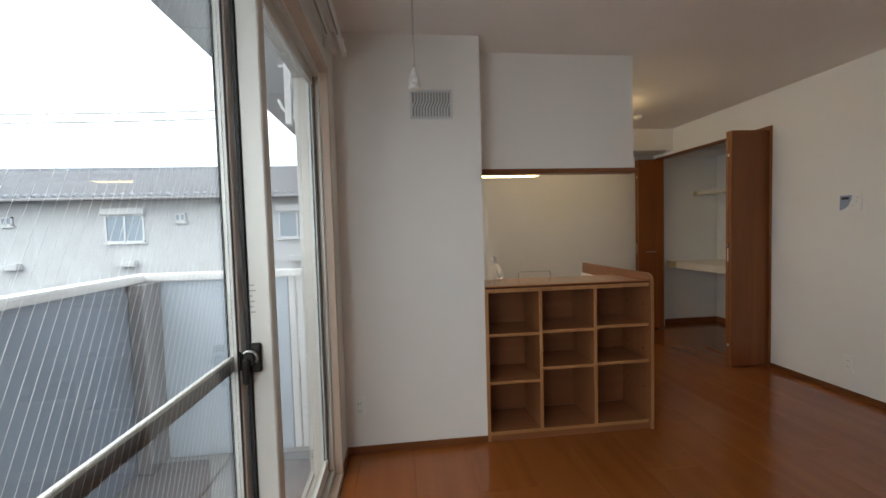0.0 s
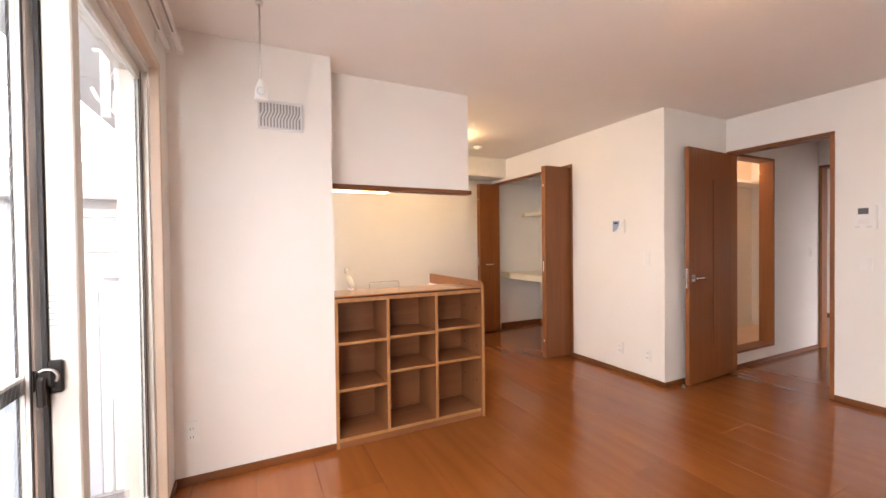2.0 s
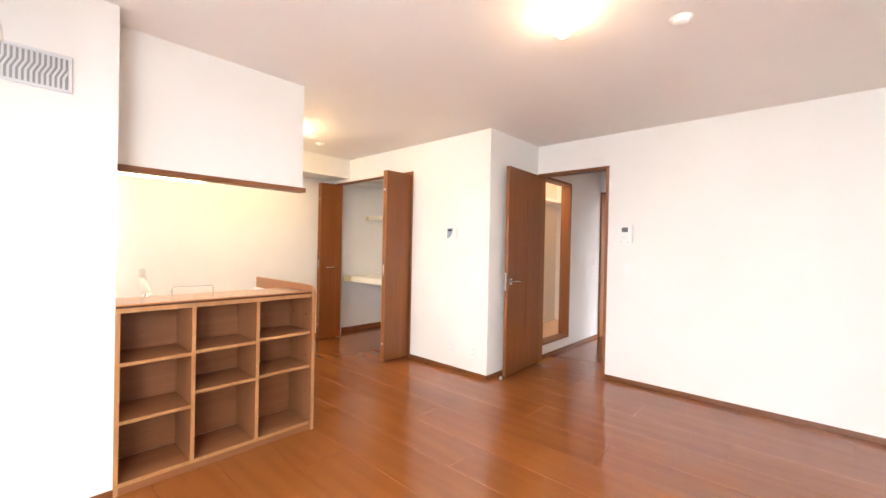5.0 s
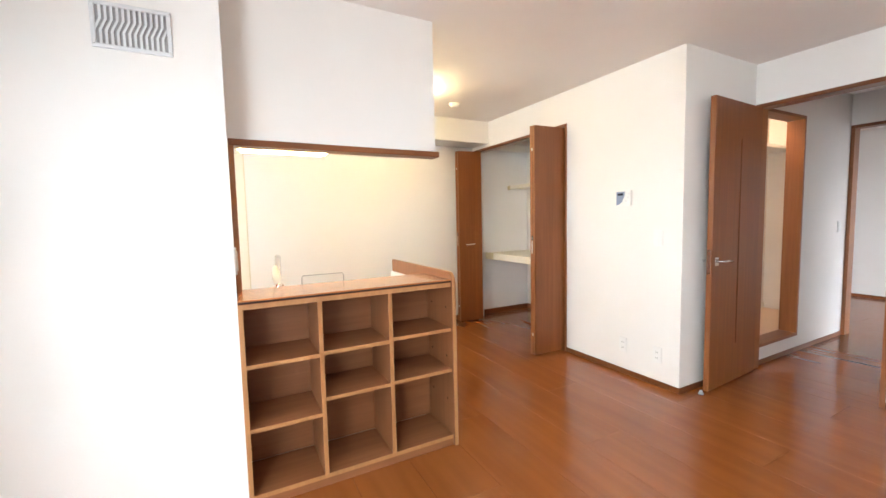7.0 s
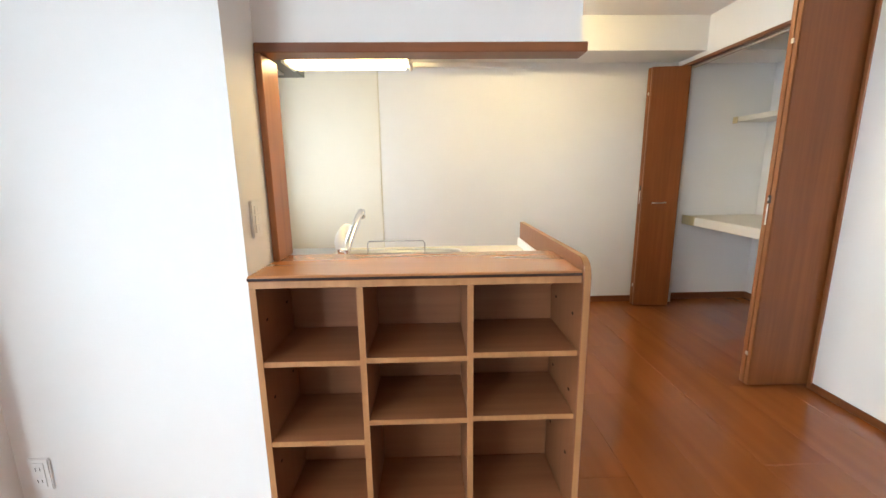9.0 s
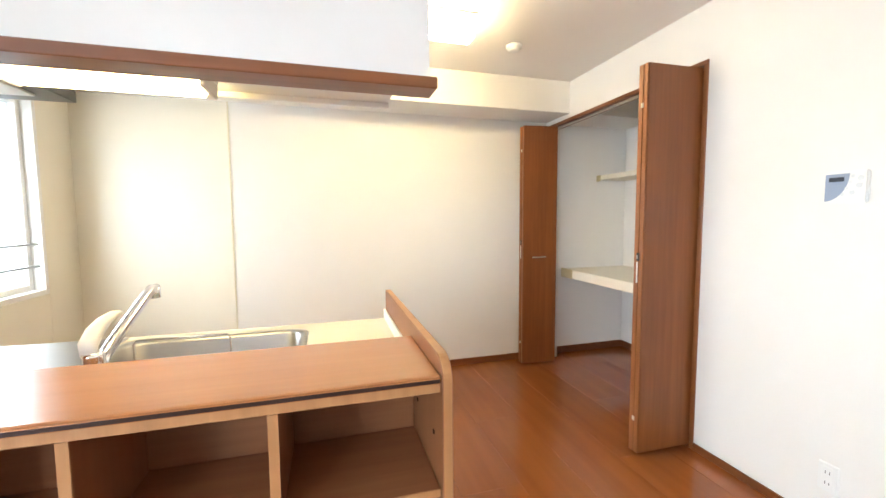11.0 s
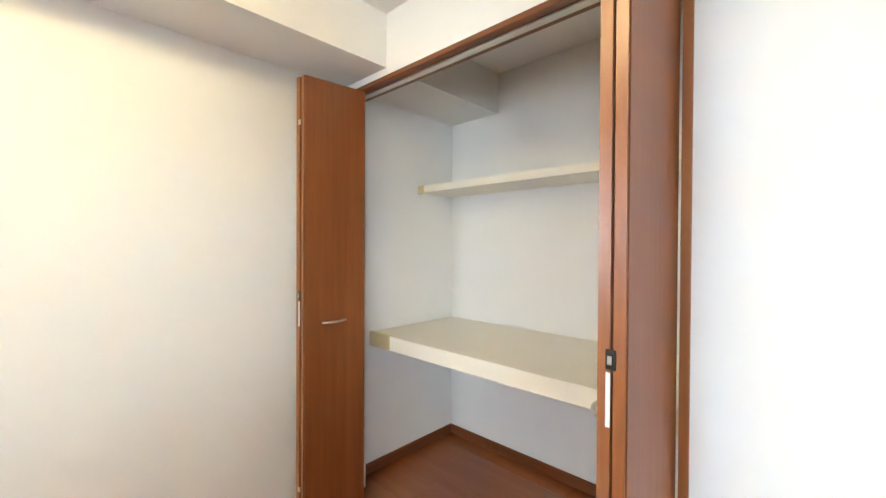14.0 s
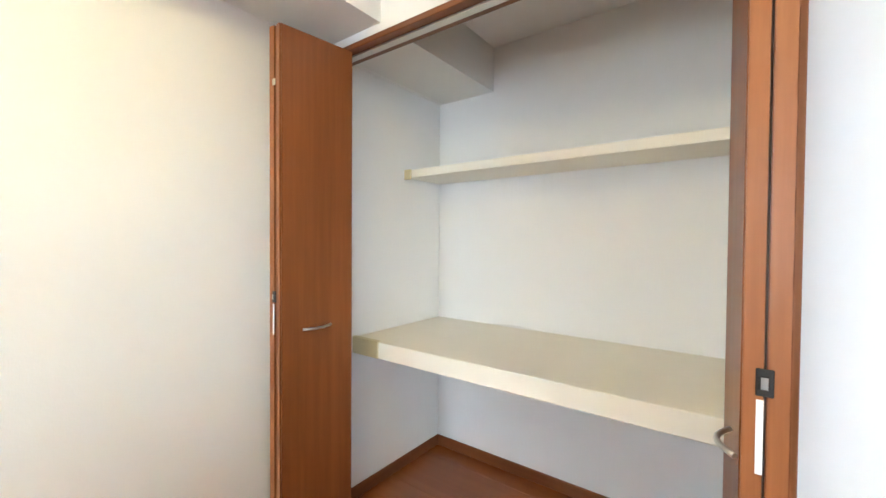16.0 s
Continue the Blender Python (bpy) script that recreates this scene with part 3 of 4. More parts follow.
def sink(bm):
    """Bowl with rounded corners and a raised rim."""
    def loop(inset, z, r):
        x0, x1, y0, y1 = SX0 + inset, SX1 - inset, SY0 + inset, SY1 - inset
        out = []
        for cx, cy, a0 in ((x1 - r, y1 - r, 0), (x0 + r, y1 - r, 90), (x0 + r, y0 + r, 180), (x1 - r, y0 + r, 270)):
            for k in range(7):
                a = radians(a0 + 15 * k)
                out.append(bm.verts.new((cx + r * math.cos(a), cy + r * math.sin(a), z)))
        return out
    loops = [loop(-0.022, ZT + 0.001, 0.05), loop(-0.016, ZT + 0.008, 0.05), loop(-0.004, ZT + 0.008, 0.06), loop(0.006, ZT - 0.004, 0.065), loop(0.015, ZT - 0.15, 0.07), loop(0.045, ZT - 0.18, 0.07)]
    for a, b in zip(loops, loops[1:]):
        for k in range(len(a)):
            f = bm.faces.new((a[k], a[(k + 1) % len(a)], b[(k + 1) % len(a)], b[k]))
            f.smooth = True
    bm.faces.new(loops[-1])


part("sink", sink, [M_STEEL], kit)


def splash(bm):
    add_box(bm, 1.629, 1.6362, 2.75, 3.345, ZT, ZT + 0.045, 0.002)


part("splash_strip", splash, [M_WHITE], kit)


def base_units(bm):
    add_box(bm, XW, 1.6355, 2.767, 3.33, 0.08, ZT - 0.19)
    add_box(bm, XW, SX0 - 0.03, 2.767, 3.33, ZT - 0.19, ZT - 0.031)
    add_box(bm, SX1 + 0.03, 1.6355, 2.767, 3.33, ZT - 0.19, ZT - 0.031)
    add_box(bm, XW, 1.6355, 2.80, 3.28, 0.0, 0.08)


part("body", base_units, [M_WHITE], kit)

tap = thing("sink_tap", (0.80, 2.82, ZT), "chrome single-lever kitchen tap with a pale wrapped handle", "tap")


def tap_body(bm):
    add_lathe(bm, [(0.031, 0), (0.031, 0.008), (0.026, 0.012), (0.026, 0.090), (0.024, 0.098), (0.0, 0.10)], (0, 0, 0))
    add_tube(bm, [(0, 0.005, 0.04), (0.004, 0.05, 0.078), (0.012, 0.14, 0.130), (0.024, 0.27, 0.198), (0.028, 0.305, 0.214), (0.030, 0.328, 0.212)], 0.0165, 12)
    add_tube(bm, [(0.030, 0.318, 0.217), (0.030, 0.320, 0.182)], 0.0175, 12)


def tap_lever(bm):
    """A lever bagged in pale film: a sleeve that swells over the body and tapers along the spout."""
    chain = [((-0.004, -0.012, 0.088), 0.018), ((-0.008, -0.004, 0.115), 0.022), ((-0.010, 0.030, 0.142), 0.021), ((-0.008, 0.075, 0.162), 0.017), ((-0.004, 0.12, 0.172), 0.013), ((0.0, 0.15, 0.170), 0.009)]
    rings = []
    for k, ((x, y, z), q) in enumerate(chain):
        rings.append([bm.verts.new((x + q * math.cos(a) * (1 + 0.10 * math.sin(3 * a + k)), y - 0.4 * q * math.sin(a), z + 0.9 * q * math.sin(a))) for a in [2 * math.pi * m / 12 for m in range(12)]])
    for a, b in zip(rings, rings[1:]):
        for m in range(12):
            bm.faces.new((a[m], a[(m + 1) % 12], b[(m + 1) % 12], b[m])).smooth = True
    bm.faces.new(rings[0])
    bm.faces.new(rings[-1])


part("spout", tap_body, [M_CHROME], tap)
part("lever", tap_lever, [M_WHITE], tap)
part("collar", lambda bm: add_lathe(bm, [(0.0275, 0.030), (0.0285, 0.034), (0.0285, 0.062), (0.0275, 0.066)], (0, 0, 0)), [M_BLACK], tap)

rack = thing("sink_rack", (0, 0, 0), "thin steel wire rack standing behind the ledge", "wire rack")


def rack_wire(bm):
    z = ZT
    add_tube(bm, [(0.912, 2.775, z), (0.912, 2.772, 0.975), (0.918, 2.771, 0.986), (1.130, 2.771, 0.986), (1.137, 2.772, 0.975), (1.137, 2.775, z)], 0.0028, 8)
    add_tube(bm, [(0.912, 2.775, z + 0.004), (0.912, 2.86, z + 0.004), (1.137, 2.86, z + 0.004), (1.137, 2.775, z + 0.004)], 0.0028, 8)


part("wire", rack_wire, [M_STEEL], rack)

cab = thing("wall_cabinet", (0, 0, 0), "pale cupboard hung behind the boxed-in wall", "cabinet")
box("body", 0.60, 1.62, 2.719, 3.045, 1.705, 2.149, M_WHITE, cab, 0.002)
box("lip", 0.60, 1.62, 3.027, 3.045, 1.685, 1.7045, M_WHITE, cab, 0.002)

hood = thing("range_hood", (0, 0, 0), "dark range hood at the window end of the kitchen", "range hood")


def hood_body(bm):
    x0, x1, y0, y1, z = XW + 0.002, 0.54, 2.767, 3.37, 1.72
    add_box(bm, x0, x1, y0, y1, z, z + 0.035, 0.003)
    lo = [bm.verts.new(p) for p in ((x0, y0, z + 0.035), (x1, y0, z + 0.035), (x1, y1, z + 0.035), (x0, y1, z + 0.035))]
    hi = [bm.verts.new(p) for p in ((x0, y0, z + 0.30), (x1 - 0.02, y0, z + 0.30), (x1 - 0.02, y0 + 0.30, z + 0.30), (x0, y0 + 0.30, z + 0.30))]
    for k in range(4):
        bm.faces.new((lo[k], lo[(k + 1) % 4], hi[(k + 1) % 4], hi[k]))
    bm.faces.new(hi)
    add_box(bm, x0, x1 - 0.03, y0, y0 + 0.30, z + 0.30, 2.399)


part("canopy", hood_body, [M_HOOD], hood)
hp = box("filter_plate", XW + 0.06, 0.47, 2.80, 3.28, 1.712, 1.7195, M_GREYPL, hood, 0.002)

tube = thing("under_cabinet_lamp", (0, 0, 0), "white tube lamp glowing under the wall cupboard", "lamp")
box("cover", 0.642, 1.085, 2.80, 2.925, 1.648, 1.690, M_TUBE, tube, 0.012, 3)
box("housing", 0.625, 1.10, 2.79, 2.935, 1.6905, 1.7045, M_WHITE, tube, 0.003)
box("end_cap", 0.625, 0.6415, 2.797, 2.928, 1.646, 1.690, M_WHITE, tube, 0.004)
box("end_cap", 1.0855, 1.10, 2.797, 2.928, 1.646, 1.690, M_WHITE, tube, 0.004)

# cream panels on the kitchen walls
pan = thing("kitchen_wall_panel", (0, 0, 0), "glossy cream fireproof kitchen wall panel with thin joints", "wall panel")
pan["kind"] = "structure"
box("panel", XW + 0.006, 0.716, YB - 0.006, YB, 0.061, 2.149, M_PANEL, pan, 0.0015)
box("joint_strip", 0.7165, 0.7255, YB - 0.0055, YB, 0.061, 2.149, M_TOP, pan, 0.0005)
box("panel", XW, XW + 0.005, 4.532, YB, 0.061, 2.149, M_PANEL, pan, 0.0015)
box("panel", XW, XW + 0.005, 2.767, 3.668, ZT, 2.149, M_PANEL, pan, 0.0015)
box("panel", XW, XW + 0.005, 3.669, 4.531, 0.061, 0.858, M_PANEL, pan, 0.0015)

# ---- lamps and ceiling fittings ----
klamp = thing("kitchen_ceiling_lamp", (0, 0, 0), "rectangular glowing kitchen ceiling lamp", "ceiling lamp")
box("shade", 1.68, 2.197, 3.68, 3.775, 2.262, 2.385, M_LAMP_KIT, klamp, 0.02, 3)
box("plate", 1.66, 2.207, 3.67, 3.785, 2.3855, 2.399, M_WHITE, klamp, 0.003)

rlamp = thing("room_ceiling_lamp", (2.035, 0.83, 0), "small glowing bulb lamp on the ceiling", "ceiling lamp")
part("bulb", lambda bm: add_lathe(bm, [(0.0, 2.285), (0.022, 2.289), (0.038, 2.305), (0.043, 2.325), (0.036, 2.348), (0.02, 2.362), (0.018, 2.37)], (0, 0, 0)), [M_LAMP_WARM], rlamp)
part("rose", lambda bm: add_lathe(bm, [(0.024, 2.365), (0.03, 2.372), (0.055, 2.388), (0.058, 2.3995)], (0, 0, 0)), [M_WHITE], rlamp)

rosette = thing("ceiling_socket", (2.44, 0.42, 0), "small round white socket plate on the ceiling", "ceiling socket")
part("body", lambda bm: add_lathe(bm, [(0.0, 2.372), (0.030, 2.373), (0.034, 2.378), (0.036, 2.388), (0.048, 2.390), (0.050, 2.3995)], (0, 0, 0), 24), [M_WHITE], rosette)

det = thing("smoke_detector", (2.580, 3.995, 0), "small round white smoke detector on the ceiling", "smoke detector")
part("body", lambda bm: add_lathe(bm, [(0.0, 2.364), (0.030, 2.364), (0.036, 2.369), (0.037, 2.376), (0.050, 2.381), (0.051, 2.3995)], (0, 0, 0), 24), [M_WHITE], det)

hang = thing("drying_pole_hanger", (0.197, 2.004, 0), "thin ceiling rod with a clear ring for a drying pole", "hanger")


def hang_rod(bm):
    add_tube(bm, [(0, 0, 2.03), (0, 0, 2.392)], 0.0042, 8)
    add_lathe(bm, [(0.016, 2.385), (0.018, 2.3995)], (0, 0, 0), 14)


def hang_ring(bm):
    add_lathe(bm, [(0.006, 2.040), (0.010, 2.028), (0.019, 2.008), (0.026, 1.985), (0.027, 1.962), (0.030, 1.944), (0.028, 1.940), (0.0, 1.941)], (0, 0, 0), 16)


part("rod", hang_rod, [M_NICKEL], hang)
part("ring_holder", hang_ring, [M_WHITE], hang)
part("ring", lambda bm: add_tube(bm, [(0.017 * math.cos(a), -0.029, 1.975 + 0.017 * math.sin(a)) for a in [0.35 * k for k in range(19)]], 0.004, 8), [M_GREYPL], hang)


# ---- vent grille ----
vent = thing("vent_grille", (0.31, YF, 2.005), "pale plastic vent grille with zigzag slots", "vent")


def vent_frame(bm):
    w, h, d = 0.122, 0.082, 0.012
    for a, b, c, e in ((-w, w, h - 0.014, h), (-w, w, -h, -h + 0.014), (-w, -w + 0.014, -h + 0.014, h - 0.014), (w - 0.014, w, -h + 0.014, h - 0.014)):
        add_box(bm, a, b, -d, 0, c, e, 0.002)
    add_box(bm, -w + 0.014, w - 0.014, -0.003, 0, -h + 0.014, h - 0.014, 0, 1)
    n = 12
    for k in range(n + 1):
        x = -0.102 + 0.204 * k / n - 0.009
        pts = [(x, -h + 0.014), (x, -0.02), (x + 0.018, 0.02), (x + 0.018, h - 0.014)]
        for (xa, za), (xb, zb) in zip(pts, pts[1:]):
            t = 0.0042
            vs = [bm.verts.new(p) for p in ((xa - t, -0.010, za), (xa + t, -0.010, za), (xb + t, -0.010, zb), (xb - t, -0.010, zb), (xa - t, -0.003, za), (xa + t, -0.003, za), (xb + t, -0.003, zb), (xb - t, -0.003, zb))]
            for q in ((0, 1, 2, 3), (4, 5, 1, 0), (5, 6, 2, 1), (6, 7, 3, 2), (7, 4, 0, 3)):
                bm.faces.new([vs[i] for i in q])
    for x in (-0.115, 0.115):
        for z in (-0.074, 0.074):
            add_box(bm, x - 0.003, x + 0.003, -0.0135, -0.011, z - 0.003, z + 0.003, 0.001, 2)


part("grille", vent_frame, [M_GREYPL, M_SLOT, M_NICKEL], vent)


# ---- plates on walls ----
def wall_plate(name, m, label, category, w, h, build, mats, group=""):
    """A plate in its own frame: x along the wall, y out of it (towards -y), z up."""
    ob = new(name)
    ob.matrix_world = m
    tagged(ob, label, category, group)
    def plate(bm):
        add_box(bm, -w / 2, w / 2, -0.009, 0, -h / 2, h / 2, 0.003, 0, 2)
    part("plate", plate, [M_WHITE], ob)
    part("face", build, mats, ob)
    return ob


def socket_face(bm):
    add_box(bm, -0.020, 0.020, -0.012, -0.0092, -0.045, 0.045, 0.001, 0)
    for z in (-0.022, 0.022):
        for x in (-0.007, 0.007):
            add_box(bm, x - 0.0012, x + 0.0012, -0.0124, -0.0121, z - 0.006, z + 0.006, 0, 1)


def switch_face(bm):
    add_box(bm, -0.024, 0.024, -0.013, -0.0092, -0.048, 0.048, 0.002, 0)
    add_box(bm, 0.010, 0.012, -0.0135, -0.0131, -0.044, 0.044, 0, 1)


def switch_triple(bm):
    for z in (-0.03, 0.0, 0.03):
        add_box(bm, -0.020, 0.020, -0.013, -0.0092, z - 0.013, z + 0.013, 0.001, 0)
        add_box(bm, -0.006, -0.003, -0.0134, -0.0131, z - 0.006, z + 0.006, 0, 1)


wall_plate("wall_socket", pose(-0.155, YF, 0.275), "white double wall socket near the floor", "socket", 0.07, 0.118, socket_face, [M_WHITE, M_BLACK])
wall_plate("wall_socket", pose(XC, 2.341, 0.237, 0, 0, -90), "white wall socket near the floor", "socket", 0.07, 0.118, socket_face, [M_WHITE, M_BLACK], "sockets on the closet wall")
wall_plate("wall_socket", pose(XC, 2.632, 0.237, 0, 0, -90), "white wall socket near the floor", "socket", 0.07, 0.118, socket_face, [M_WHITE, M_BLACK], "sockets on the closet wall")
wall_plate("light_switch", pose(XC, 2.35, 1.10, 0, 0, -90), "white wide rocker light switch", "switch", 0.075, 0.12, switch_face, [M_WHITE, M_GREYPL])
wall_plate("light_switch", pose(XD, 1.218, 1.073, 0, 0, -90), "white wide rocker light switch under the intercom", "switch", 0.07, 0.115, switch_face, [M_WHITE, M_GREYPL])
wall_plate("light_switch", pose(0.597, 2.517, 1.11, 0, 0, 90), "white switch plate with three buttons", "switch", 0.07, 0.12, switch_triple, [M_WHITE, M_GREYPL])
wall_plate("light_switch", pose(5.87, 2.178, 1.11), "white hall light switch", "switch", 0.07, 0.115, switch_face, [M_WHITE, M_GREYPL])

remote = new("bath_remote")
remote.matrix_world = pose(XC, 2.636, 1.404, 0, 0, -90)
tagged(remote, "white water-heater control panel with blue-grey display corner", "control panel")


def remote_case(bm):
    add_box(bm, -0.067, 0.067, -0.016, 0, -0.062, 0.062, 0.005, 0, 2)


def remote_corner(bm):
    """Blue-grey corner field with a curved inner edge."""
    pts = [(-0.064, 0.052), (0.012, 0.052)] + [(-0.064 + 0.076 * math.cos(a), 0.052 - 0.105 * math.sin(a)) for a in [0.12 * k for k in range(1, 13)]] + [(-0.064, -0.0531)]
    a, c = [[bm.verts.new((x, y, z)) for x, z in pts] for y in (-0.0155, -0.0172)]
    bm.faces.new(a)
    bm.faces.new(c)
    for k in range(len(pts)):
        bm.faces.new((a[k], a[(k + 1) % len(pts)], c[(k + 1) % len(pts)], c[k]))


def remote_lcd(bm):
    add_box(bm, -0.052, -0.004, -0.0185, -0.0172, 0.022, 0.039)


def remote_buttons(bm):
    for x, z, r in ((0.022, 0.040, 0.006), (0.046, 0.031, 0.0095), (0.014, 0.018, 0.006), (0.042, 0.004, 0.0095), (0.004, -0.005, 0.006), (0.022, -0.022, 0.0085), (-0.008, -0.028, 0.006)):
        vs = [[bm.verts.new((x + r * s * math.cos(a), y, z + r * s * math.sin(a))) for a in [2 * math.pi * k / 14 for k in range(14)]] for s, y in ((1, -0.0155), (1, -0.0175), (0.8, -0.0185))]
        for a, b in zip(vs, vs[1:]):
            for k in range(14):
                bm.faces.new((a[k], a[(k + 1) % 14], b[(k + 1) % 14], b[k]))
        bm.faces.new(vs[-1])


part("case", remote_case, [M_WHITE], remote)
part("display_field", remote_corner, [M_BLUEGREY], remote)
part("display", remote_lcd, [M_LCD], remote)
part("button", remote_buttons, [M_GREYPL], remote)

icom = new("intercom")
icom.matrix_world = pose(XD, 1.228, 1.413, 0, 0, -90)
tagged(icom, "white wall intercom with a small dark screen", "intercom")
part("case", lambda bm: add_box(bm, -0.066, 0.066, -0.028, 0, -0.089, 0.089, 0.006, 0, 2), [M_WHITE], icom)
part("screen", lambda bm: add_box(bm, -0.030, 0.026, -0.0295, -0.0282, 0.026, 0.070), [M_SCREEN], icom)


def icom_parts(bm):
    for k in range(5):
        add_box(bm, -0.03, 0.03, -0.0292, -0.0282, -0.012 - 0.008 * k, -0.009 - 0.008 * k)
    add_box(bm, -0.045, -0.020, -0.031, -0.0282, -0.075, -0.060, 0.001)
    add_box(bm, 0.015, 0.045, -0.031, -0.0282, -0.075, -0.060, 0.001)


part("speaker_slot", icom_parts, [M_GREYPL], icom)


# ---- doors ----
def leaf_matrix(x0, y0, x1, y1):
    return pose(x0, y0, 0, 0, 0, math.degrees(math.atan2(y1 - y0, x1 - x0)))


def door_leaf(parent, w, t, z0, z1, edges=True):
    """A veneered leaf along +x of its parent's frame, thick towards +y, with paler edge strips."""
    lf = part("leaf", lambda bm: add_box(bm, 0.003, w - 0.003, 0, t, z0, z1, 0.004, 0, 2), [M_DOOR], parent)
    box("edge_strip", 0.0, 0.0028, 0.002, t - 0.002, z0 + 0.002, z1 - 0.002, M_EDGE_V, parent)
    box("edge_strip", w - 0.0028, w, 0.002, t - 0.002, z0 + 0.002, z1 - 0.002, M_EDGE_V, parent)
    return lf


def pull_handle(bm, x, z, side, l=0.066):
    pts = [(x + l * (k / 8 - 0.5) * 2 * 0.9, side * (0.006 + 0.020 * math.sin(math.pi * k / 8)) , z + 0.004 * (k / 8)) for k in range(9)]
    add_tube(bm, pts, 0.0052, 8)


def bifold(label, front, back, handle_on):
    """A folded pair of leaves: front and back are plan lines (x0, y0, x1, y1) from the fold edge to the wall side."""
    ob = thing("folding_closet_door", (0, 0, 0), label, "closet door", "folding doors of the closet")
    for (x0, y0, x1, y1), has in ((front, handle_on == "front"), (back, handle_on == "back")):
        lf = new("panel")
        lf.parent = ob
        lf.matrix_basis = leaf_matrix(x0, y0, x1, y1)
        w = math.hypot(x1 - x0, y1 - y0)
        part("leaf", lambda bm: add_box(bm, 0.003, w - 0.003, 0, 0.029, 0.012, 2.078, 0.004, 0, 2), [M_DOOR], lf)
        part("edge_strip", lambda bm: (add_box(bm, 0.0, 0.0028, 0.002, 0.027, 0.014, 2.076), add_box(bm, w - 0.0028, w, 0.002, 0.027, 0.014, 2.076)), [M_EDGE_V], lf)
        if has:
            part("handle", lambda bm: pull_handle(bm, 0.145 if handle_on == "front" else 0.05, 0.955, -1) if handle_on == "front" else pull_handle_back(bm), [M_NICKEL], lf)
    return ob


def pull_handle_back(bm):
    pts = [(0.02 + 0.10 * k / 8, 0.029 + 0.004 + 0.022 * math.sin(math.pi * k / 8), 0.955 + 0.004 * k / 8) for k in range(9)]
    add_tube(bm, pts, 0.0052, 8)


left_pair = bifold("cherry-brown folding closet door, folded open against the kitchen wall", (3.012, 4.687, 3.318, 4.652), (3.012, 4.721, 3.318, 4.760), "front")
right_pair = bifold("cherry-brown folding closet door, folded open into the room", (2.978, 3.287, 3.336, 3.279), (2.978, 3.318, 3.318, 3.345), "back")


def catches(parent, x, y, z_list):
    def build(bm):
        for z in z_list:
            add_box(bm, x - 0.003, x, y - 0.011, y + 0.011, z - 0.021, z + 0.021, 0.002, 0)
            add_box(bm, x - 0.007, x - 0.003, y - 0.006, y + 0.007, z - 0.011, z + 0.011, 0.002, 1)
    part("catch", build, [M_BLACK, M_STEEL], parent)
    part("label_strip", lambda bm: add_box(bm, x - 0.0015, x, y + 0.001, y + 0.010, 0.945, 1.058), [M_WHITE], parent)


catches(right_pair, 2.9775, 3.318, [1.085])
catches(left_pair, 3.0115, 4.720, [1.085])


def hinges(parent, x, y):
    def build(bm):
        for z in (0.20, 1.87):
            add_box(bm, x - 0.004, x, y - 0.009, y + 0.009, z - 0.012, z + 0.012, 0.002)
    part("hinge", build, [M_NICKEL], parent)


hinges(right_pair, 2.9775, 3.318)
hinges(left_pair, 3.0115, 4.720)

# hall door, standing open against the wall
door = new("door_1")
HX, HY, DX, DY = 4.212, 2.118, 3.502, 2.078
door.matrix_world = leaf_matrix(HX, HY, DX, DY)
tagged(door, "cherry-brown hall door standing open, with a narrow inlay", "door")
DW = math.hypot(HX - DX, HY - DY)
part("leaf", lambda bm: add_box(bm, 0.003, DW - 0.003, -0.036, 0, 0.012, 2.062, 0.003, 0, 2), [M_DOOR], door)
part("edge_strip", lambda bm: (add_box(bm, 0, 0.0028, -0.034, -0.002, 0.014, 2.06), add_box(bm, DW - 0.0028, DW, -0.034, -0.002, 0.014, 2.06)), [M_EDGE_V], door)
part("inlay", lambda bm: (add_box(bm, 0.329, 0.337, 0.0003, 0.0015, 0.30, 1.80, 0, 1), add_box(bm, 0.325, 0.329, 0.0003, 0.003, 0.296, 1.804, 0.001), add_box(bm, 0.337, 0.341, 0.0003, 0.003, 0.296, 1.804, 0.001)), [M_DOOR, M_DARK_EDGE], door)


def lever(bm):
    for s in (1, -1):
        o = 0.0 if s > 0 else -0.036
        add_box(bm, DW - 0.085, DW - 0.035, min(o, o + s * 0.006), max(o, o + s * 0.006), 0.905, 0.965, 0.002)
        add_tube(bm, [(DW - 0.06, o + s * 0.005, 0.936), (DW - 0.06, o + s * 0.035, 0.936), (DW - 0.068, o + s * 0.046, 0.936), (DW - 0.12, o + s * 0.05, 0.938), (DW - 0.175, o + s * 0.05, 0.934)], 0.0085, 10)
    add_box(bm, DW, DW + 0.002, -0.029, -0.007, 0.85, 1.02, 0.0005)


part("lever_handle", lever, [M_CHROME], door)
stop = thing("door_stop", (3.455, 2.10, 0), "small metal door stop on the floor", "door stop")
part("body", lambda bm: add_lathe(bm, [(0.016, 0.0), (0.016, 0.01), (0.010, 0.014), (0.010, 0.026), (0.0, 0.027)], (0, 0, 0), 14), [M_STEEL], stop)


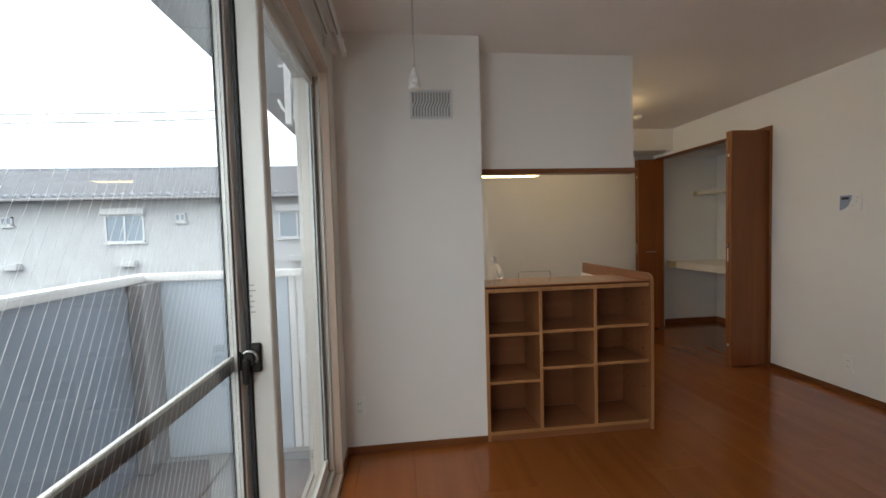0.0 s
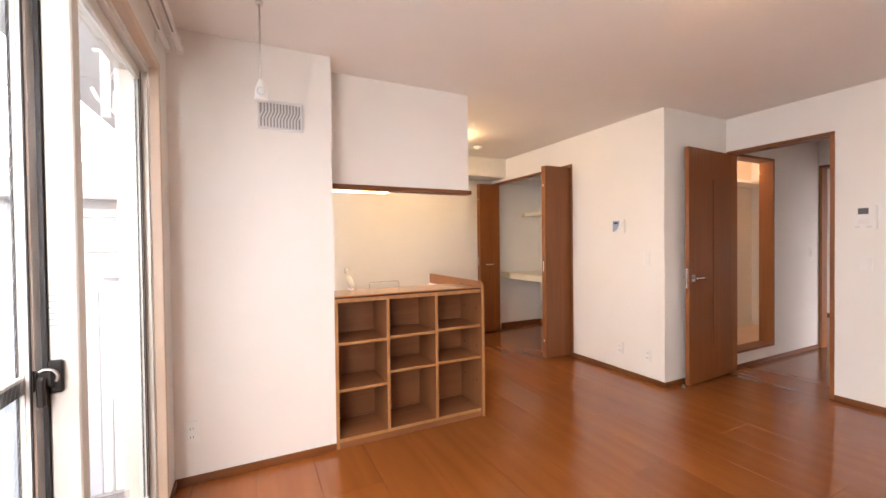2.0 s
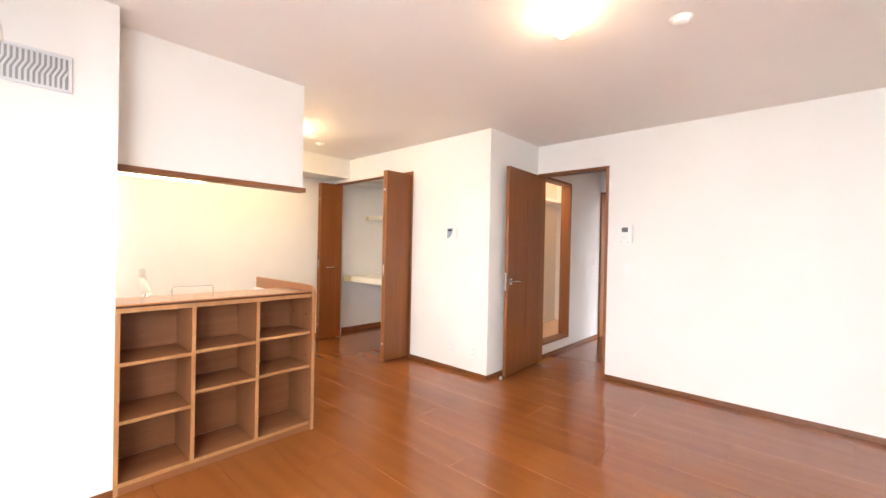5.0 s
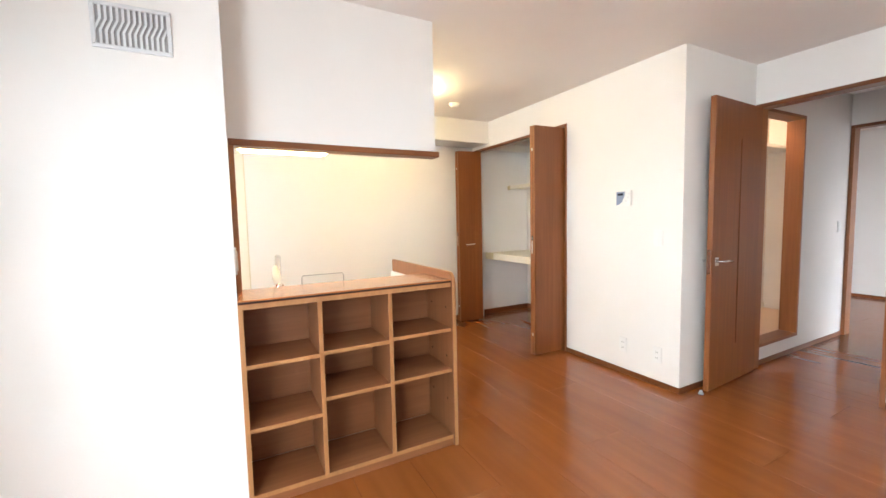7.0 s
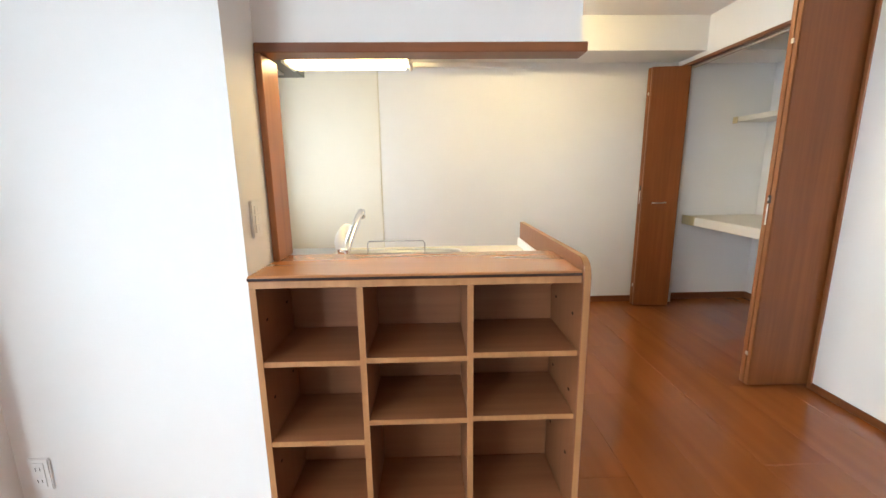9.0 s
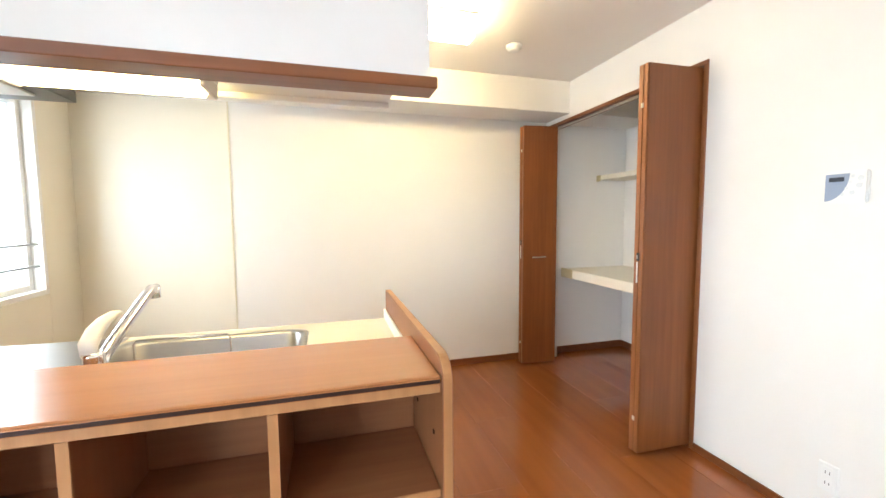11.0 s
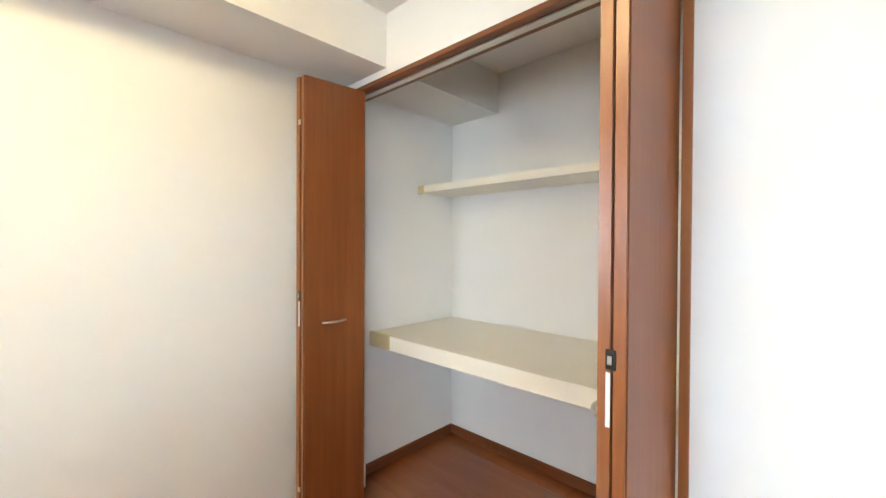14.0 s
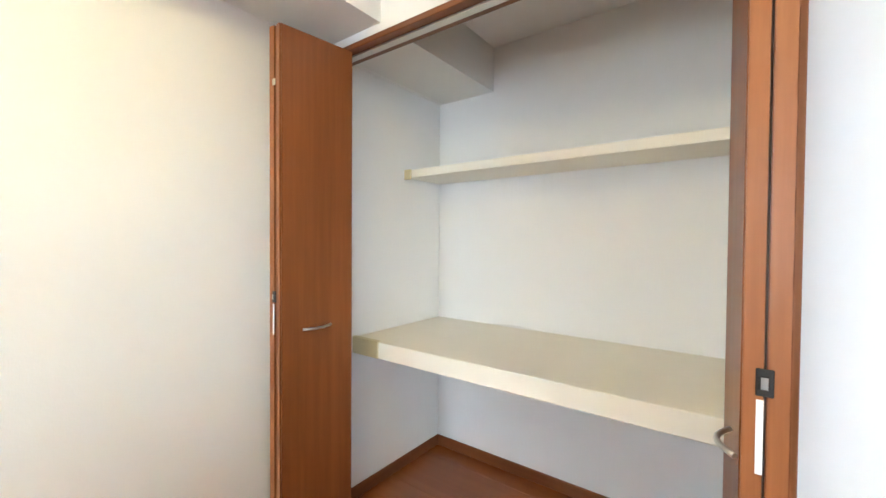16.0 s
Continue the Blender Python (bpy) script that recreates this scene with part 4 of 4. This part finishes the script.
# ---- closet shelves ----
low = thing("closet_shelf", (0, 0, 0), "deep ivory closet shelf with a thick front edge", "shelf")
box("board", 3.538, 4.2145, 3.121, 4.8795, 0.748, 0.818, M_SHELF, low, 0.004, 2)
box("front_edge", 3.514, 3.5375, 3.121, 4.70, 0.742, 0.8205, M_SHELF, low, 0.003)
box("worn_end", 3.5125, 3.5375, 4.7005, 4.8795, 0.740, 0.822, M_SHELF_END, low, 0.003)
up = thing("closet_shelf", (0, 0, 0), "narrow ivory upper closet shelf", "shelf")
box("board", 3.90, 4.2145, 3.121, 4.8795, 1.652, 1.695, M_SHELF, up, 0.003, 2)
box("cleat", 3.885, 3.8995, 4.835, 4.8795, 1.640, 1.6955, M_SHELF_END, up, 0.002)
peel = thing("wallpaper_edge", (4.2145, 4.35, 0.8155), "lifted edge of wallpaper behind the closet shelf", "wallpaper")


def peel_strip(bm):
    n = 14
    a, b = [], []
    for k in range(n + 1):
        s = k / n
        lift = 0.012 * math.sin(math.pi * s)
        a.append(bm.verts.new((-0.0008 - lift, 0.18 - 0.36 * s, 0.0006)))
        b.append(bm.verts.new((-0.0005, 0.18 - 0.36 * s, 0.012 * math.sin(math.pi * s) + 0.001)))
    for k in range(n):
        bm.faces.new((a[k], a[k + 1], b[k + 1], b[k]))
    bmesh.ops.solidify(bm, geom=bm.faces[:], thickness=0.0006)


part("strip", peel_strip, [M_CLOSET], peel)

# ---- washroom seen from the hall ----
pan_floor = box("washroom_floor", 4.30, 6.05, 2.295, 2.86, -0.012, 0.155, M_PINK)
structure(pan_floor, "pale raised washroom floor", "floor")
wshelf = thing("washroom_shelf", (0, 0, 0), "white shelf high on the washroom wall", "shelf")
box("board", 4.31, 6.04, 2.60, 2.859, 1.93, 1.965, M_WHITE, wshelf, 0.003)
cove = box("baseboard", 4.30, 6.05, 2.846, 2.86, 0.155, 0.215, M_SHELF, None, 0.004)
structure(cove, "cream baseboard of the washroom", "baseboard")
wlamp = thing("washroom_lamp", (4.95, 2.50, 0), "glowing round washroom ceiling lamp", "ceiling lamp")
part("shade", lambda bm: add_lathe(bm, [(0.0, 2.31), (0.06, 2.315), (0.09, 2.34), (0.095, 2.37), (0.08, 2.399)], (0, 0, 0)), [M_LAMP_WARM2], wlamp)

# ---- balcony and outside ----
bfloor = box("balcony_floor", -1.53, XW - 0.166, -2.0, 2.80, -0.26, -0.10, M_CONC)
structure(bfloor, "grey coated balcony floor", "balcony")
eave = box("balcony_roof", -1.50, XW - 0.166, -2.2, 8.5, 2.87, 3.05, M_SLAB)
structure(eave, "grey soffit of the balcony above", "roof")
for y in (0.6, 2.0, 3.4, 4.8, 6.2, 7.6):
    joint = box("trim", -1.49, XW - 0.17, y - 0.012, y + 0.012, 2.862, 2.8695, M_SLAB, None, 0.002)
    structure(joint, "thin joint cover on the grey soffit", "trim")

par = thing("balcony_parapet", (0, 0, 0), "blue-grey balcony parapet with a white top rail", "parapet")
par["kind"] = "structure"
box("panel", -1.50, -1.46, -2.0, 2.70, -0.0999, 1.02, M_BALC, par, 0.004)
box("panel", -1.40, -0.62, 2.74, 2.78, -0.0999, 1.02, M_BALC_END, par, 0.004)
# corner post, made wide and dark to take in the shadow beside it
box("shaded_post", -1.459, -1.37, 2.57, 2.739, -0.0999, 1.02, M_GUTTER, par, 0.006)
box("top_rail", -1.545, -1.425, -2.0, 2.695, 1.0205, 1.065, M_RAILW, par, 0.008, 2)
box("top_rail", -1.545, -0.50, 2.70, 2.82, 1.0205, 1.065, M_RAILW, par, 0.008, 2)
for k in range(4):
    box("white_slat", -0.615 + 0.052 * k, -0.575 + 0.052 * k, 2.742, 2.775, -0.0999, 1.02, M_RAILW, par, 0.004)
grate = box("drain_cover", -1.36, -0.99, 1.95, 2.70, -0.0995, -0.075, M_GUTTER, None, 0.006)
tagged(grate, "dark grey slatted cover on the balcony floor", "cover")


def pole_bracket(bm):
    """A hanging plate with a short arm, a gusset under it and a hooked foot."""
    add_box(bm, -0.655, -0.615, 3.0, 3.04, 2.05, 2.869, 0.004)
    add_box(bm, -0.69, -0.46, 3.005, 3.035, 2.435, 2.452, 0.003)
    add_tube(bm, [(-0.60, 3.02, 2.44), (-0.575, 3.02, 2.36), (-0.62, 3.02, 2.30)], 0.010, 8)
    add_box(bm, -0.60, -0.572, 3.005, 3.035, 2.07, 2.21, 0.005)
    add_tube(bm, [(-0.70, 3.02, 2.22), (-0.675, 3.02, 2.16), (-0.64, 3.02, 2.12), (-0.59, 3.02, 2.08)], 0.010, 8)


bracket = thing("laundry_bracket", (0, 0, 0), "white metal laundry-pole bracket under the balcony roof", "bracket")
part("arm", pole_bracket, [M_RAILW], bracket)

ground = box("ground", -400, 400, -400, 400, -3.4, -3.0, M_GROUND)
structure(ground, "grey asphalt ground below the balcony", "ground")

# neighbouring two-storey house
FY = 14.0
house = thing("neighbour_house", (0, 0, 0), "pale two-storey apartment house with a grey tiled roof", "house")


def house_walls(bm):
    add_box(bm, -26.0, 3.0, FY, FY + 7.5, -3.0, 2.60)
    add_box(bm, -26.02, 3.02, FY - 0.02, FY + 0.01, -0.32, -0.20)


part("wall", house_walls, [M_STUCCO], house)


def house_roof(bm):
    n, y0, y1, z0, z1 = 15, FY - 0.55, FY + 3.75, 2.62, 4.12
    for k in range(n):
        a, b = k / n, (k + 1) / n
        ya, yb, za, zb = y0 + (y1 - y0) * a, y0 + (y1 - y0) * b, z0 + (z1 - z0) * a, z0 + (z1 - z0) * b
        vs = [bm.verts.new(p) for p in ((-26.6, ya, za + 0.07), (3.6, ya, za + 0.07), (3.6, yb + 0.05, zb + 0.01), (-26.6, yb + 0.05, zb + 0.01), (-26.6, ya, za), (3.6, ya, za))]
        bm.faces.new((vs[0], vs[1], vs[2], vs[3]))
        bm.faces.new((vs[4], vs[5], vs[1], vs[0]))
    vs = [bm.verts.new(p) for p in ((-26.6, y1, z1), (3.6, y1, z1), (3.6, FY + 8.05, z0), (-26.6, FY + 8.05, z0))]
    bm.faces.new(vs)
    add_box(bm, -26.6, 3.6, y0 + 0.05, FY + 8.0, 2.55, 2.61)
    add_box(bm, -26.6, 3.6, y1 - 0.12, y1 + 0.12, z1, z1 + 0.10, 0.02)
    x = -26.5
    while x < 3.6:
        add_tube(bm, [(x, y0 - 0.03, z0 + 0.03), (x, y0 + 0.15, z0 + 0.095)], 0.055, 6)
        x += 0.27


part("roof", house_roof, [M_ROOF], house)


def roof_shade_lines(bm):
    """Dark strips drawing the shade under the edge of each course of roof sheets."""
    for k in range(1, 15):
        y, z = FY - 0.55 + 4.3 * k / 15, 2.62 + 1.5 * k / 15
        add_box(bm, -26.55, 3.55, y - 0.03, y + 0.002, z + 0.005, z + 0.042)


part("shade_line", roof_shade_lines, [M_GUTTER], house)
box("gutter", -26.6, 3.6, FY - 0.70, FY - 0.58, 2.52, 2.60, M_GUTTER, house, 0.02)


def house_window(x0, x1, z0, z1, shutter=False):
    w = new("window")
    w.parent = house
    w.location = ((x0 + x1) / 2, FY, z0)
    hw, h = (x1 - x0) / 2, z1 - z0
    def fr(bm):
        for a, b, c, d in ((-hw, -hw + 0.05, 0, h), (hw - 0.05, hw, 0, h), (-hw, hw, 0, 0.05), (-hw, hw, h - 0.05, h), (-0.025, 0.025, 0, h)):
            add_box(bm, a, b, -0.06, -0.001, c, d)
        add_box(bm, -hw - 0.06, hw + 0.06, -0.10, -0.001, -0.05, -0.001)
        if shutter:
            add_box(bm, -hw - 0.05, hw + 0.05, -0.16, -0.001, h + 0.001, h + 0.20, 0.01)
    part("frame", fr, [M_GREYPL], w)
    part("pane", lambda bm: add_box(bm, -hw + 0.05, hw - 0.05, -0.03, -0.012, 0.05, h - 0.05), [M_WINBLUE], w)


for x0, x1, z0, z1, s in ((-9.25, -8.08, 1.20, 2.10, True), (-3.90, -2.70, 1.20, 2.10, True), (-15.0, -13.8, 1.20, 2.10, True), (-7.14, -6.80, 1.82, 2.10, False), (-12.25, -11.9, 1.82, 2.10, False), (-18.0, -17.66, 1.82, 2.10, False),
                          (-9.25, -8.08, -1.7, -0.6, True), (-3.90, -2.70, -1.7, -0.6, True), (-15.0, -13.8, -1.7, -0.6, True)):
    house_window(x0, x1, z0, z1, s)
for x in (-8.6, -12.0, -3.3):
    ac = box("vent_hood", x - 0.28, x + 0.28, FY - 0.26, FY - 0.001, 0.42, 0.62, M_STUCCO, house, 0.02)
for x in (-5.2, -16.5):
    part("downpipe", lambda bm: add_tube(bm, [(x, FY - 0.08, -3.0), (x, FY - 0.08, 2.45), (x, FY - 0.55, 2.54)], 0.045, 8), [M_RAILW], house)

# utility pole behind the house, its cables running off along the street
pole = thing("utility_pole", (-7.4, 24.0, -3.0), "grey concrete utility pole carrying two thin cables", "utility pole")
part("shaft", lambda bm: add_lathe(bm, [(0.17, 0.0), (0.11, 12.2), (0.0, 12.25)], (0, 0, 0), 16), [M_CONC], pole)
part("cross_arm", lambda bm: (add_box(bm, -0.06, 0.06, -0.75, 0.75, 11.55, 11.65, 0.01), add_box(bm, -0.05, 0.05, -0.5, 0.5, 10.82, 10.92, 0.01)), [M_GUTTER], pole)
for drop, off in ((11.68, 0.5), (10.95, -0.4)):
    part("cable", lambda bm: add_tube(bm, [(-2.0 * k, off, drop - 1.1 * (k / 7.5) * (2 - k / 7.5) * 0.35) for k in range(16)], 0.03, 6), [M_CABLE], pole)

# ---- floor boards ----
BW, BL = 0.303, 1.82
ROOMS = [(XW, 4.228, YS, 4.88), (4.228, 6.10, 1.20, 2.178), (6.10, 8.65, 0.30, 3.60)]
boards = {}


def board_mesh(w, d):
    """A floor board of that width and length; alike boards share one mesh."""
    key = (round(w, 3), round(d, 3))
    if key not in boards:
        bm = bmesh.new()
        add_box(bm, -w / 2 + 0.0004, w / 2 - 0.0004, -d / 2 + 0.0004, d / 2 - 0.0004, -0.012, 0.0, 0.0008)
        boards[key] = mesh_of(bm, "floor_board", [M_FLOOR])
    return boards[key]


for rx0, rx1, ry0, ry1 in ROOMS:
    col = 0
    x = XW + 0.08 - BW
    while x < rx1:
        y = YS - BL + (0.62 * col) % BL
        while y < ry1:
            xa, xb, ya, yb = max(x, rx0), min(x + BW, rx1), max(y, ry0), min(y + BL, ry1)
            if xb - xa > 0.004 and yb - ya > 0.004:
                b = new("floor_board", board_mesh(xb - xa, yb - ya))
                b.location = ((xa + xb) / 2, (ya + yb) / 2, 0)
                b.parent = subfloor
                b.matrix_parent_inverse = Matrix.Translation(-subfloor.location)
            y += BL
        x += BW
        col += 1
